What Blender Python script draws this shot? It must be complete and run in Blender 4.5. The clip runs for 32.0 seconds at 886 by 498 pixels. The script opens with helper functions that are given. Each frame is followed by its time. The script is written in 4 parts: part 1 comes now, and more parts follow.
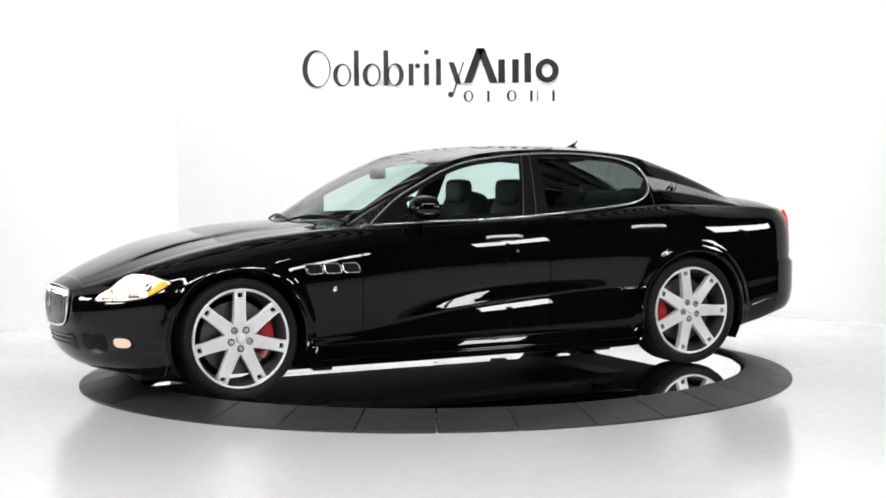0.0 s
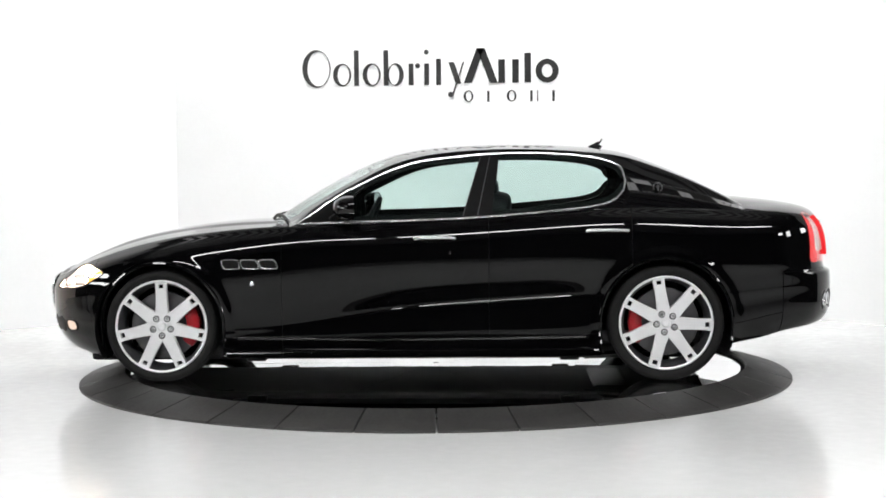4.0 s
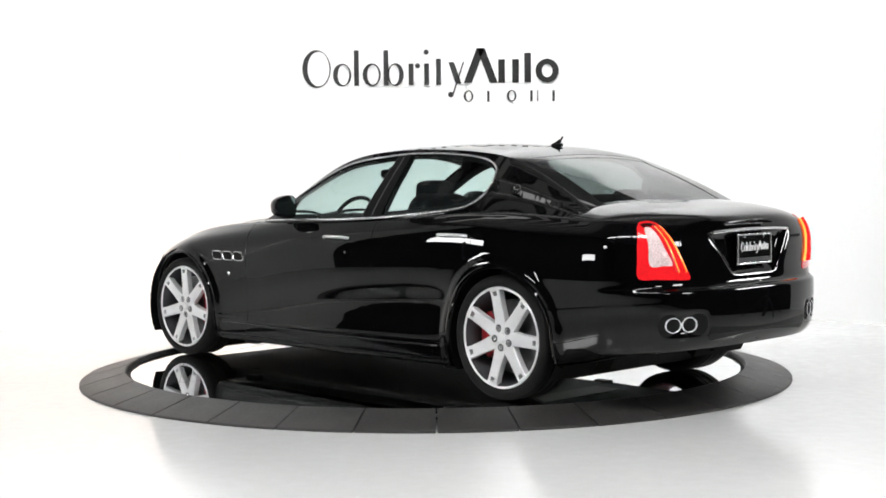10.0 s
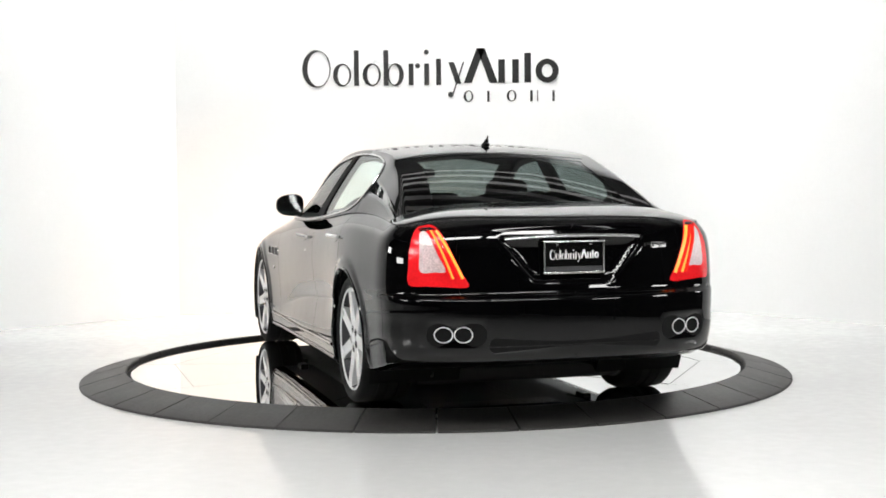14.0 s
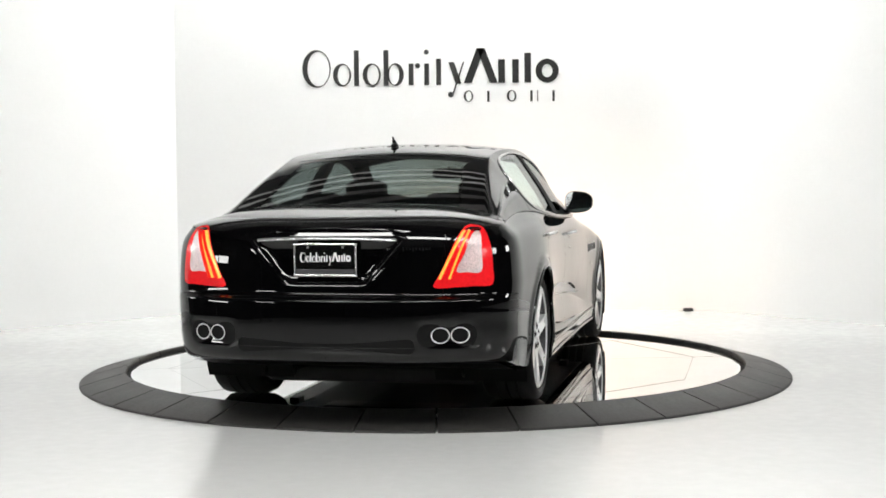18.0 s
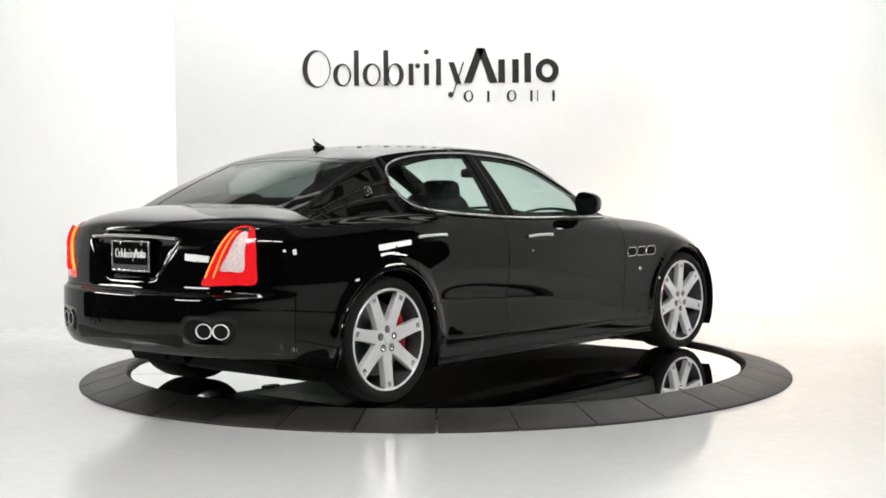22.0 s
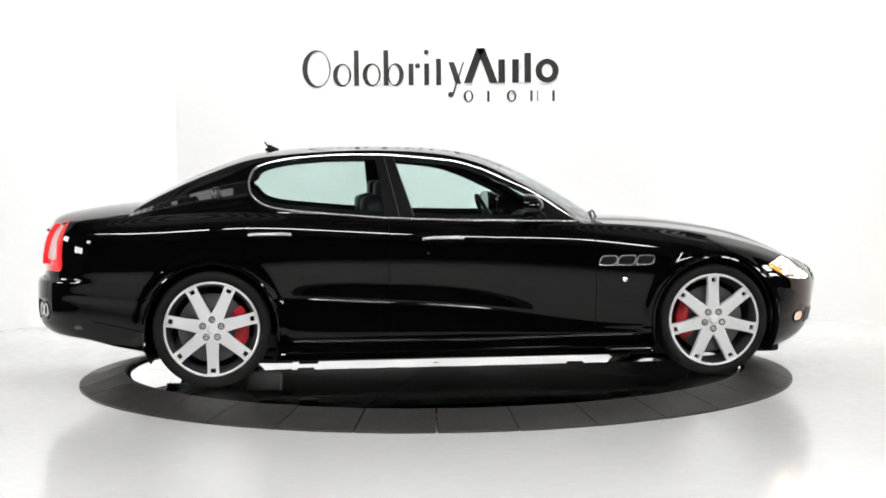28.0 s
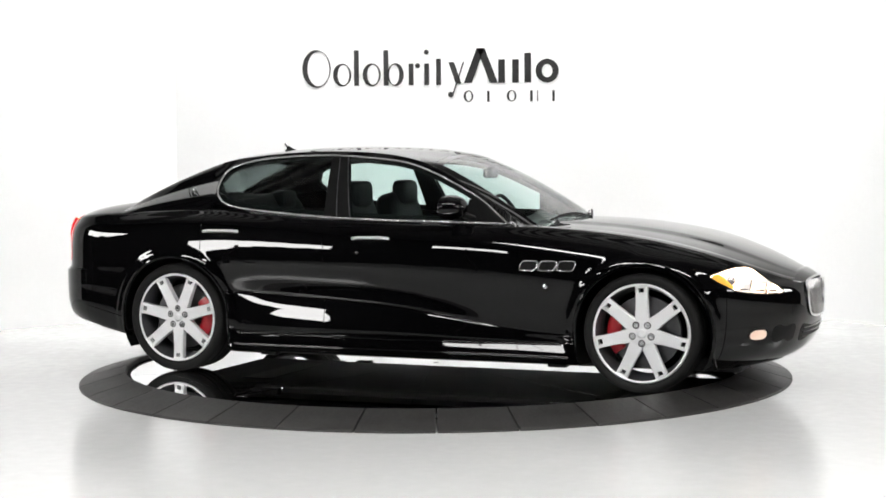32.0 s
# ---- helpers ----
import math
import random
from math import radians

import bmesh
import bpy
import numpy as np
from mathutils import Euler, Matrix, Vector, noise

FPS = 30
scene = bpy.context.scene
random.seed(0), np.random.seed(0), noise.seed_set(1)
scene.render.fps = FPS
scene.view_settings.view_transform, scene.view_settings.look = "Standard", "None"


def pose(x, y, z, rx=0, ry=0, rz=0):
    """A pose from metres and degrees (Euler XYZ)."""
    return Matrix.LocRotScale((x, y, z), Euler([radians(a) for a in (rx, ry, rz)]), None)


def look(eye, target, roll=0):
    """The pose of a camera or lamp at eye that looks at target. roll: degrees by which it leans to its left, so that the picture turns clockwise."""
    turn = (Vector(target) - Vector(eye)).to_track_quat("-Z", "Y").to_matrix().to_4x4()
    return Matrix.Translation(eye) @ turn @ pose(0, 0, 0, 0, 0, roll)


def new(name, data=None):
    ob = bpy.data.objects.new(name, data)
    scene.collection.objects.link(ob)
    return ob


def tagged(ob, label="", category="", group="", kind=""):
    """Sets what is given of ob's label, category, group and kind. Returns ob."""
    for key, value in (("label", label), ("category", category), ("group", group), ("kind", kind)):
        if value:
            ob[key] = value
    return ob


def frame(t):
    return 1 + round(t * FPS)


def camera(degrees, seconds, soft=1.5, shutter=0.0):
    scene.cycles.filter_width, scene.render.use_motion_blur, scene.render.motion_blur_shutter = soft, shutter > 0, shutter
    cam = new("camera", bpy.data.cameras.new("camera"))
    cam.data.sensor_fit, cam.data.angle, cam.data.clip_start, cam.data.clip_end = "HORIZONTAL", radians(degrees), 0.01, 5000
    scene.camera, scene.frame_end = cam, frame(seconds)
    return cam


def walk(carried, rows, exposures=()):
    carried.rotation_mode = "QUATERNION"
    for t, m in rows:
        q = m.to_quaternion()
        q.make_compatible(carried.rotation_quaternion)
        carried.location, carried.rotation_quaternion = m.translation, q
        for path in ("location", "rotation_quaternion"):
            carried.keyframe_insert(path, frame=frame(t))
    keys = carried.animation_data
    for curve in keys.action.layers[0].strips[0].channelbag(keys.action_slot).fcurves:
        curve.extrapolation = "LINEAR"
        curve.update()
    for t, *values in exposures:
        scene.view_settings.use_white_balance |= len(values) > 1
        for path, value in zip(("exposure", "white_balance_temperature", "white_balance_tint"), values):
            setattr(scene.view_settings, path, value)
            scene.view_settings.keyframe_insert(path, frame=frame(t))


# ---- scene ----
# camera: stands still, about 9.5 m from the middle of the turntable
cam = camera(34.3, 32.0, soft=1.7)
EYE = (0.0, -9.541, 1.320)
VIEW = look(EYE, (0.0569, 0.4449, 0.7910), -0.57)
walk(cam, [(0.0, VIEW), (32.0, VIEW)], [
    (0.0, 0.25, 6500, 10), (12.0, 0.24, 6500, 10), (14.0, 0.11, 6600, 9), (16.5, 0.04, 6630, 8), (21.0, 0.02, 6660, 8),
    (24.0, 0.09, 6670, 8), (26.5, 0.23, 6600, 10), (32.0, 0.25, 6600, 10)])

# heights: floor at 0, turntable plate at DISC
DISC = 0.055
# turn of the plate and the car on it: seconds, degrees
TURN = [(0, 205.66), (3.5, 180.88), (6, 163.09), (8, 148.67), (10, 134.39), (12, 120.42), (14, 106.15),
        (16.5, 87.85), (19, 69.84), (21, 55.68), (23, 41.49), (25, 27.25), (28, 5.86), (30, -8.43), (32, -22.68)]


def turn(t):
    return float(np.interp(t, [a for a, b in TURN], [b for a, b in TURN]))


# ---------------------------------------------------------------- light
world = bpy.data.worlds.new("world")
scene.world = world
world.use_nodes = True
world.node_tree.nodes["Background"].inputs[0].default_value = (0.9, 0.95, 1.0, 1)
world.node_tree.nodes["Background"].inputs[1].default_value = 0.3


# ---------------------------------------------------------------- materials
def material(name, color, rough=0.5, metal=0.0, coat=0.0, grain=0.0, scale=40.0, bump=0.0, fine=6.0, rough_var=0.0, emit=0.0, emit_color=None, spec=0.5, ior=1.5):
    m = bpy.data.materials.new(name)
    m.use_nodes = True
    nt = m.node_tree
    b = nt.nodes["Principled BSDF"]
    b.inputs["Base Color"].default_value = (*color, 1)
    b.inputs["Roughness"].default_value = rough
    b.inputs["Metallic"].default_value = metal
    b.inputs["Coat Weight"].default_value = coat
    b.inputs["Coat Roughness"].default_value = 0.015
    b.inputs["Coat IOR"].default_value = 1.42
    b.inputs["IOR"].default_value = ior
    b.inputs["Specular IOR Level"].default_value = spec
    if emit:
        b.inputs["Emission Color"].default_value = (*(emit_color or color), 1)
        b.inputs["Emission Strength"].default_value = emit
    if grain or bump or rough_var:
        tc = nt.nodes.new("ShaderNodeTexCoord")
        n1 = nt.nodes.new("ShaderNodeTexNoise")
        n1.inputs["Scale"].default_value = scale
        n1.inputs["Detail"].default_value = fine
        n2 = nt.nodes.new("ShaderNodeTexNoise")
        n2.inputs["Scale"].default_value = scale * 0.06
        n2.inputs["Detail"].default_value = 3
        nt.links.new(tc.outputs["Object"], n1.inputs["Vector"])
        nt.links.new(tc.outputs["Object"], n2.inputs["Vector"])
        mid = nt.nodes.new("ShaderNodeMath")
        mid.operation = "ADD"
        nt.links.new(n1.outputs["Fac"], mid.inputs[0])
        nt.links.new(n2.outputs["Fac"], mid.inputs[1])
        if grain:
            r = nt.nodes.new("ShaderNodeMapRange")
            r.inputs["From Min"].default_value, r.inputs["From Max"].default_value = 0.6, 1.4
            r.inputs["To Min"].default_value, r.inputs["To Max"].default_value = 1 - grain, 1 + grain
            nt.links.new(mid.outputs[0], r.inputs["Value"])
            mx = nt.nodes.new("ShaderNodeMix")
            mx.data_type, mx.blend_type = "RGBA", "MULTIPLY"
            mx.inputs["Factor"].default_value = 1
            mx.inputs["A"].default_value = (*color, 1)
            nt.links.new(r.outputs["Result"], mx.inputs["B"])
            nt.links.new(mx.outputs["Result"], b.inputs["Base Color"])
        if rough_var:
            r = nt.nodes.new("ShaderNodeMapRange")
            r.inputs["From Min"].default_value, r.inputs["From Max"].default_value = 0.6, 1.4
            r.inputs["To Min"].default_value, r.inputs["To Max"].default_value = max(0, rough - rough_var), rough + rough_var
            nt.links.new(mid.outputs[0], r.inputs["Value"])
            nt.links.new(r.outputs["Result"], b.inputs["Roughness"])
        if bump:
            bp = nt.nodes.new("ShaderNodeBump")
            bp.inputs["Strength"].default_value = bump
            bp.inputs["Distance"].default_value = 0.002
            nt.links.new(n1.outputs["Fac"], bp.inputs["Height"])
            nt.links.new(bp.outputs["Normal"], b.inputs["Normal"])
            if coat:
                nt.links.new(bp.outputs["Normal"], b.inputs["Coat Normal"])
    return m


def glass(name, tint, ior=1.5):
    m = bpy.data.materials.new(name)
    m.use_nodes = True
    nt = m.node_tree
    nt.nodes.remove(nt.nodes["Principled BSDF"])
    out = nt.nodes["Material Output"]
    t = nt.nodes.new("ShaderNodeBsdfTransparent")
    t.inputs[0].default_value = (*tint, 1)
    g = nt.nodes.new("ShaderNodeBsdfGlossy")
    g.inputs["Roughness"].default_value = 0.0
    w = nt.nodes.new("ShaderNodeLayerWeight")
    w.inputs[0].default_value = 0.5
    k = nt.nodes.new("ShaderNodeMath")
    k.operation = "POWER"
    k.inputs[1].default_value = 5.0
    nt.links.new(w.outputs["Facing"], k.inputs[0])
    f = nt.nodes.new("ShaderNodeMapRange")
    f.inputs["To Min"].default_value = ((ior - 1) / (ior + 1)) ** 2
    nt.links.new(k.outputs[0], f.inputs["Value"])
    x = nt.nodes.new("ShaderNodeMixShader")
    nt.links.new(f.outputs[0], x.inputs[0])
    nt.links.new(t.outputs[0], x.inputs[1])
    nt.links.new(g.outputs[0], x.inputs[2])
    nt.links.new(x.outputs[0], out.inputs[0])
    return m


WALL = material("white_wall_paint", (0.90, 0.905, 0.905), 0.6, grain=0.015, scale=30, bump=0.05)
FLOOR = material("grey_epoxy", (0.67, 0.675, 0.67), 0.14, grain=0.03, scale=12, rough_var=0.05)
CEIL = material("grey_ceiling_paint", (0.17, 0.17, 0.17), 0.8, grain=0.04, scale=10)
BEAM = material("grey_beam_paint", (0.10, 0.10, 0.10), 0.7, grain=0.06, scale=14)
STEEL = material("dark_steel", (0.03, 0.03, 0.032), 0.5, grain=0.1, scale=20)
DARKWALL = material("charcoal_paint", (0.009, 0.009, 0.0095), 0.7, grain=0.05, scale=10)
RAMP = material("dark_rubber_ramp", (0.025, 0.0238, 0.0228), 0.5, grain=0.18, scale=60, bump=0.25, rough_var=0.08)
MIRROR = material("polished_plate", (0.78, 0.79, 0.79), 0.008, metal=1.0, grain=0.05, scale=5, rough_var=0.008, bump=0.12, fine=3.0)
GROOVE = material("dark_groove", (0.004, 0.004, 0.004), 0.7, spec=0.15, bump=0.1)
PAINT = material("black_car_paint", (0.001, 0.001, 0.0012), 0.3, coat=1.0, spec=0.0, bump=0.3, scale=6.0, fine=1.0)
BLACK = material("satin_black_plastic", (0.004, 0.004, 0.004), 0.45, bump=0.1, scale=300, spec=0.15)
GLOSSBLACK = material("gloss_black_trim", (0.004, 0.004, 0.004), 0.08)
RUBBER = material("tyre_rubber", (0.0055, 0.0053, 0.0052), 0.65, grain=0.2, scale=80, bump=0.3, spec=0.22)
ALLOY = material("silver_alloy", (0.74, 0.745, 0.75), 0.3, metal=0.2, coat=0.6, grain=0.03, scale=30)
# alloy darkened in its colour, for the shade in the barrel behind the spokes
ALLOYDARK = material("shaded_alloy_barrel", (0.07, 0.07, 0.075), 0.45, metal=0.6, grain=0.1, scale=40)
TRIM = material("satin_bright_trim", (0.68, 0.68, 0.68), 0.25, metal=0.85, grain=0.04, scale=60)
MIRRORGLASS = material("silvered_mirror_glass", (0.42, 0.43, 0.44), 0.02, metal=1.0)
CHROME = material("chrome", (0.82, 0.83, 0.84), 0.07, metal=1.0, rough_var=0.03, scale=20)
IRON = material("brake_iron", (0.16, 0.16, 0.165), 0.35, metal=0.9, grain=0.1, scale=60)
RED = material("red_caliper_enamel", (0.42, 0.008, 0.016), 0.28, coat=0.5)
GLASS = glass("green_tinted_glass", (0.78, 0.89, 0.865), 1.48)
REARGLASS = glass("dark_tinted_glass", (0.20, 0.225, 0.22), 1.48)
LENS = glass("clear_lens", (0.95, 0.95, 0.96))
TAILRED = material("red_lamp_lens", (0.55, 0.008, 0.012), 0.12, coat=1.0, grain=0.25, scale=90, bump=0.4, emit=0.28, emit_color=(1.0, 0.02, 0.025))
TAILCLEAR = material("clear_prism_lens", (0.62, 0.50, 0.50), 0.15, grain=0.5, scale=130, bump=1.0, coat=1.0, emit=0.05, emit_color=(1.0, 0.7, 0.68))
TAILLIT = material("lit_lamp_strip", (1.0, 0.3, 0.05), 0.3, emit=1.35, emit_color=(1.0, 0.22, 0.03))
HEADLIT = material("headlamp_glow", (1.0, 0.92, 0.8), 0.3, emit=2600.0, emit_color=(1.0, 0.64, 0.38))
# the reflector's own glow stands in for lamplight falling on it
HEADBACK = material("self_glowing_reflector", (0.85, 0.84, 0.83), 0.2, metal=0.4, grain=0.15, scale=60, bump=0.5, emit=0.30, emit_color=(1.0, 0.97, 0.92))
AMBER = material("amber_lens", (0.95, 0.50, 0.08), 0.1, coat=1.0, grain=0.25, scale=90, emit=0.35, emit_color=(1.0, 0.5, 0.08))
LEATHER = material("black_leather", (0.006, 0.006, 0.007), 0.55, spec=0.25, grain=0.15, scale=90, bump=0.3)
CABIN = material("dark_cabin_lining", (0.01, 0.01, 0.011), 0.7, grain=0.1, scale=60)
SIGNINK = material("black_sign_vinyl", (0.012, 0.012, 0.012), 0.4)
SIGNTHIN = material("dark_grey_sign_vinyl", (0.03, 0.03, 0.03), 0.4)
PLATEWHITE = material("white_plate_print", (0.85, 0.85, 0.85), 0.4)
LAMPGLOW = material("lit_diffuser", (1.0, 1.0, 1.0), 0.5, emit=31.0, emit_color=(1.0, 1.0, 1.0))
STRIPGLOW = material("lit_ceiling_diffuser", (0.9, 0.9, 0.9), 0.5, emit=1.0, emit_color=(1.0, 1.0, 1.0))
DIMGLOW = material("dimmed_ceiling_diffuser", (0.5, 0.5, 0.5), 0.5, emit=0.14, emit_color=(1.0, 1.0, 1.0))
ADDEDWASH = material("added_wall_washer", (0.9, 0.9, 0.9), 0.5, emit=31.0, emit_color=(1.0, 1.0, 1.0))
SOFTBOX = material("lit_softbox", (1.0, 1.0, 1.0), 0.5, emit=23.0, emit_color=(1.0, 1.0, 1.0))


# ---------------------------------------------------------------- mesh helpers
def mesh_of(name, verts, faces, mat, smooth=True, angle=None):
    me = bpy.data.meshes.new(name)
    me.from_pydata([tuple(v) for v in verts], [], [tuple(f) for f in faces])
    bm = bmesh.new()
    bm.from_mesh(me)
    bmesh.ops.remove_doubles(bm, verts=bm.verts, dist=1e-5)
    bmesh.ops.dissolve_degenerate(bm, edges=bm.edges, dist=1e-6)
    bmesh.ops.recalc_face_normals(bm, faces=bm.faces)
    for f in bm.faces:
        f.smooth = smooth
    if smooth:
        lim = radians(angle or 40)
        for e in bm.edges:
            if len(e.link_faces) == 2 and e.calc_face_angle(0) > lim:
                e.smooth = False
    bm.to_mesh(me)
    bm.free()
    me.materials.append(mat)
    return me


def part(name, geo, mat, parent=None, label="", at=None, smooth=True, angle=None):
    """geo: a mesh, or (verts, faces). Links it as one mesh object under parent."""
    me = geo if isinstance(geo, bpy.types.Mesh) else mesh_of(name, *geo, mat, smooth, angle)
    ob = new(name, me)
    if at is not None:
        ob.matrix_basis = at
    if parent is not None:
        ob.parent = parent
    if label:
        tagged(ob, label)
    return ob


def joined(*geos):
    vs, fs = [], []
    for v, f in geos:
        k = len(vs)
        vs += [tuple(p) for p in v]
        fs += [tuple(i + k for i in q) for q in f]
    return vs, fs


def moved(geo, m):
    return [tuple(m @ Vector(p)) for p in geo[0]], geo[1]


def box(x0, x1, y0, y1, z0, z1, bev=0.0):
    """A box with chamfered edges."""
    if bev <= 0:
        v = [(x, y, z) for x in (x0, x1) for y in (y0, y1) for z in (z0, z1)]
        return v, [(0, 1, 3, 2), (4, 6, 7, 5), (0, 4, 5, 1), (2, 3, 7, 6), (0, 2, 6, 4), (1, 5, 7, 3)]
    bm = bmesh.new()
    bmesh.ops.create_cube(bm, size=1)
    for q in bm.verts:
        q.co = Vector(((x0 + x1) / 2 + q.co.x * (x1 - x0), (y0 + y1) / 2 + q.co.y * (y1 - y0), (z0 + z1) / 2 + q.co.z * (z1 - z0)))
    bmesh.ops.bevel(bm, geom=list(bm.edges), offset=bev, segments=2, profile=0.5, affect="EDGES")
    bm.verts.index_update()
    out = [tuple(q.co) for q in bm.verts], [tuple(q.index for q in f.verts) for f in bm.faces]
    bm.free()
    return out


def lathe(profile, n=48, axis="y"):
    """Turn (radius, along) about an axis through the origin."""
    vs, fs = [], []
    for i in range(n):
        a = 2 * math.pi * i / n
        for r, h in profile:
            c, s = r * math.cos(a), r * math.sin(a)
            vs.append((c, h, s) if axis == "y" else ((c, s, h) if axis == "z" else (h, c, s)))
    k = len(profile)
    for i in range(n):
        j = (i + 1) % n
        for q in range(k - 1):
            fs.append((i * k + q, i * k + q + 1, j * k + q + 1, j * k + q))
    return vs, fs


def tube(path, radius, n=8, closed=False, flat=1.0):
    """A round bar along a path; flat squeezes it across its second axis."""
    pts = [Vector(p) for p in path]
    vs, fs = [], []
    m = len(pts)
    side = None
    for i, p in enumerate(pts):
        a = pts[(i - 1) % m] if (closed or i) else p
        b = pts[(i + 1) % m] if (closed or i < m - 1) else p
        d = (b - a).normalized()
        if side is None:
            side = d.cross(Vector((0, 0, 1)))
            if side.length < 0.1:
                side = d.cross(Vector((0, 1, 0)))
        side = (side - d * side.dot(d)).normalized()
        up = side.cross(d)
        for k in range(n):
            t = 2 * math.pi * k / n
            vs.append(p + side * radius * math.cos(t) + up * radius * flat * math.sin(t))
    for i in range(m if closed else m - 1):
        j = (i + 1) % m
        for k in range(n):
            l = (k + 1) % n
            fs.append((i * n + k, i * n + l, j * n + l, j * n + k))
    if not closed:
        fs += [tuple(range(n)), tuple((m - 1) * n + k for k in reversed(range(n)))]
    return vs, fs


def pad(cx, cy, cz, sx, sy, sz, e=0.35, n=16):
    """A cushion: a superellipsoid of half sizes sx, sy, sz."""
    vs, fs = [], []

    def w(a, p):
        return math.copysign(abs(a) ** p, a)
    for i in range(n + 1):
        u = -math.pi / 2 + math.pi * i / n
        for j in range(2 * n):
            v = math.pi * j / n
            vs.append((cx + sx * w(math.cos(u), e) * w(math.cos(v), e), cy + sy * w(math.cos(u), e) * w(math.sin(v), e), cz + sz * w(math.sin(u), e)))
    for i in range(n):
        for j in range(2 * n):
            k = (j + 1) % (2 * n)
            fs.append((i * 2 * n + j, i * 2 * n + k, (i + 1) * 2 * n + k, (i + 1) * 2 * n + j))
    return vs, fs


def curve(*pts):
    """A smooth curve through (x, value) pairs that does not overshoot."""
    p = sorted(pts)
    xs, ys = np.array([a for a, b in p], float), np.array([b for a, b in p], float)
    h, d = np.diff(xs), np.diff(ys) / np.diff(xs)
    m = np.zeros(len(xs))
    m[0], m[-1] = d[0], d[-1]
    for i in range(1, len(xs) - 1):
        m[i] = 0 if d[i - 1] * d[i] <= 0 else (h[i - 1] + h[i]) / (h[i] / d[i - 1] + h[i - 1] / d[i]) if abs(d[i - 1]) > 1e-12 and abs(d[i]) > 1e-12 else 0

    def f(x):
        x = min(max(x, xs[0]), xs[-1])
        i = min(int(np.searchsorted(xs, x, side="right")) - 1, len(xs) - 2)
        i = max(i, 0)
        t = (x - xs[i]) / h[i]
        return float((2 * t ** 3 - 3 * t * t + 1) * ys[i] + (t ** 3 - 2 * t * t + t) * h[i] * m[i] + (3 * t * t - 2 * t ** 3) * ys[i + 1] + (t ** 3 - t * t) * h[i] * m[i + 1])
    return f


def even_curve(*pts):
    """A curve through (x, value) pairs with no jump in its bend."""
    p = sorted(pts)
    xs, ys = np.array([a for a, b in p], float), np.array([b for a, b in p], float)
    n, h = len(xs), np.diff(xs)
    A, r = np.eye(n), np.zeros(n)
    for i in range(1, n - 1):
        A[i, i - 1:i + 2] = h[i - 1], 2 * (h[i - 1] + h[i]), h[i]
        r[i] = 6 * ((ys[i + 1] - ys[i]) / h[i] - (ys[i] - ys[i - 1]) / h[i - 1])
    M = np.linalg.solve(A, r)

    def f(x):
        x = min(max(x, xs[0]), xs[-1])
        i = min(max(int(np.searchsorted(xs, x, side="right")) - 1, 0), n - 2)
        a, b = xs[i + 1] - x, x - xs[i]
        return float((M[i] * a ** 3 + M[i + 1] * b ** 3) / (6 * h[i]) + (ys[i] / h[i] - M[i] * h[i] / 6) * a + (ys[i + 1] / h[i] - M[i + 1] * h[i] / 6) * b)
    return f


def spline(pts, counts):
    """Points on a centripetal-like spline through pts, counts[i] steps in the span i."""
    P = [np.array(p, float) for p in pts]
    P = [2 * P[0] - P[1]] + P + [2 * P[-1] - P[-2]]
    out = []
    for i, n in enumerate(counts):
        p0, p1, p2, p3 = P[i:i + 4]
        L = np.linalg.norm(p2 - p1)
        m1 = (p2 - p0) / (np.linalg.norm(p2 - p1) + np.linalg.norm(p1 - p0)) * L
        m2 = (p3 - p1) / (np.linalg.norm(p3 - p2) + np.linalg.norm(p2 - p1)) * L
        for k in range(n):
            t = k / n
            out.append((2 * t ** 3 - 3 * t * t + 1) * p1 + (t ** 3 - 2 * t * t + t) * m1 + (3 * t * t - 2 * t ** 3) * p2 + (t ** 3 - t * t) * m2)
    out.append(P[-2])
    return out


def solid(geo, d):
    """Gives a sheet a thickness along the vector d."""
    v, f = geo
    k = len(v)
    use = {}
    for q in f:
        for a, b in zip(q, q[1:] + q[:1]):
            use[(min(a, b), max(a, b))] = use.get((min(a, b), max(a, b)), 0) + 1
    w = [tuple(p[i] + d[i] for i in range(3)) for p in v]
    return list(v) + w, list(f) + [tuple(i + k for i in reversed(q)) for q in f] + [(a, b, b + k, a + k) for (a, b), n in use.items() if n == 1]


# ---------------------------------------------------------------- the studio
def slab(name, poly, z0, z1, mat, label, kind="structure", category=""):
    """A flat plate with a plan outline."""
    n = len(poly)
    v = [(x, y, z0) for x, y in poly] + [(x, y, z1) for x, y in poly]
    f = [tuple(reversed(range(n))), tuple(range(n, 2 * n))] + [(i, (i + 1) % n, n + (i + 1) % n, n + i) for i in range(n)]
    return tagged(part(name, (v, f), mat, smooth=False), label, category or name.split("_")[0], kind=kind)


def wall(name, a, b, height, mat, label, thick=0.15):
    """A wall whose inner face runs from a to b, the room on its right."""
    a, b = Vector((*a, 0)), Vector((*b, 0))
    d = (b - a).normalized()
    out = Vector((-d.y, d.x, 0)) * thick
    v = [a, b, b + out, a + out]
    v = [tuple(p) for p in v] + [(p.x, p.y, height) for p in v]
    f = [(3, 2, 1, 0), (4, 5, 6, 7), (0, 1, 5, 4), (1, 2, 6, 5), (2, 3, 7, 6), (3, 0, 4, 7)]
    return tagged(part(name, (v, f), mat, smooth=False), label, "wall", kind="structure")


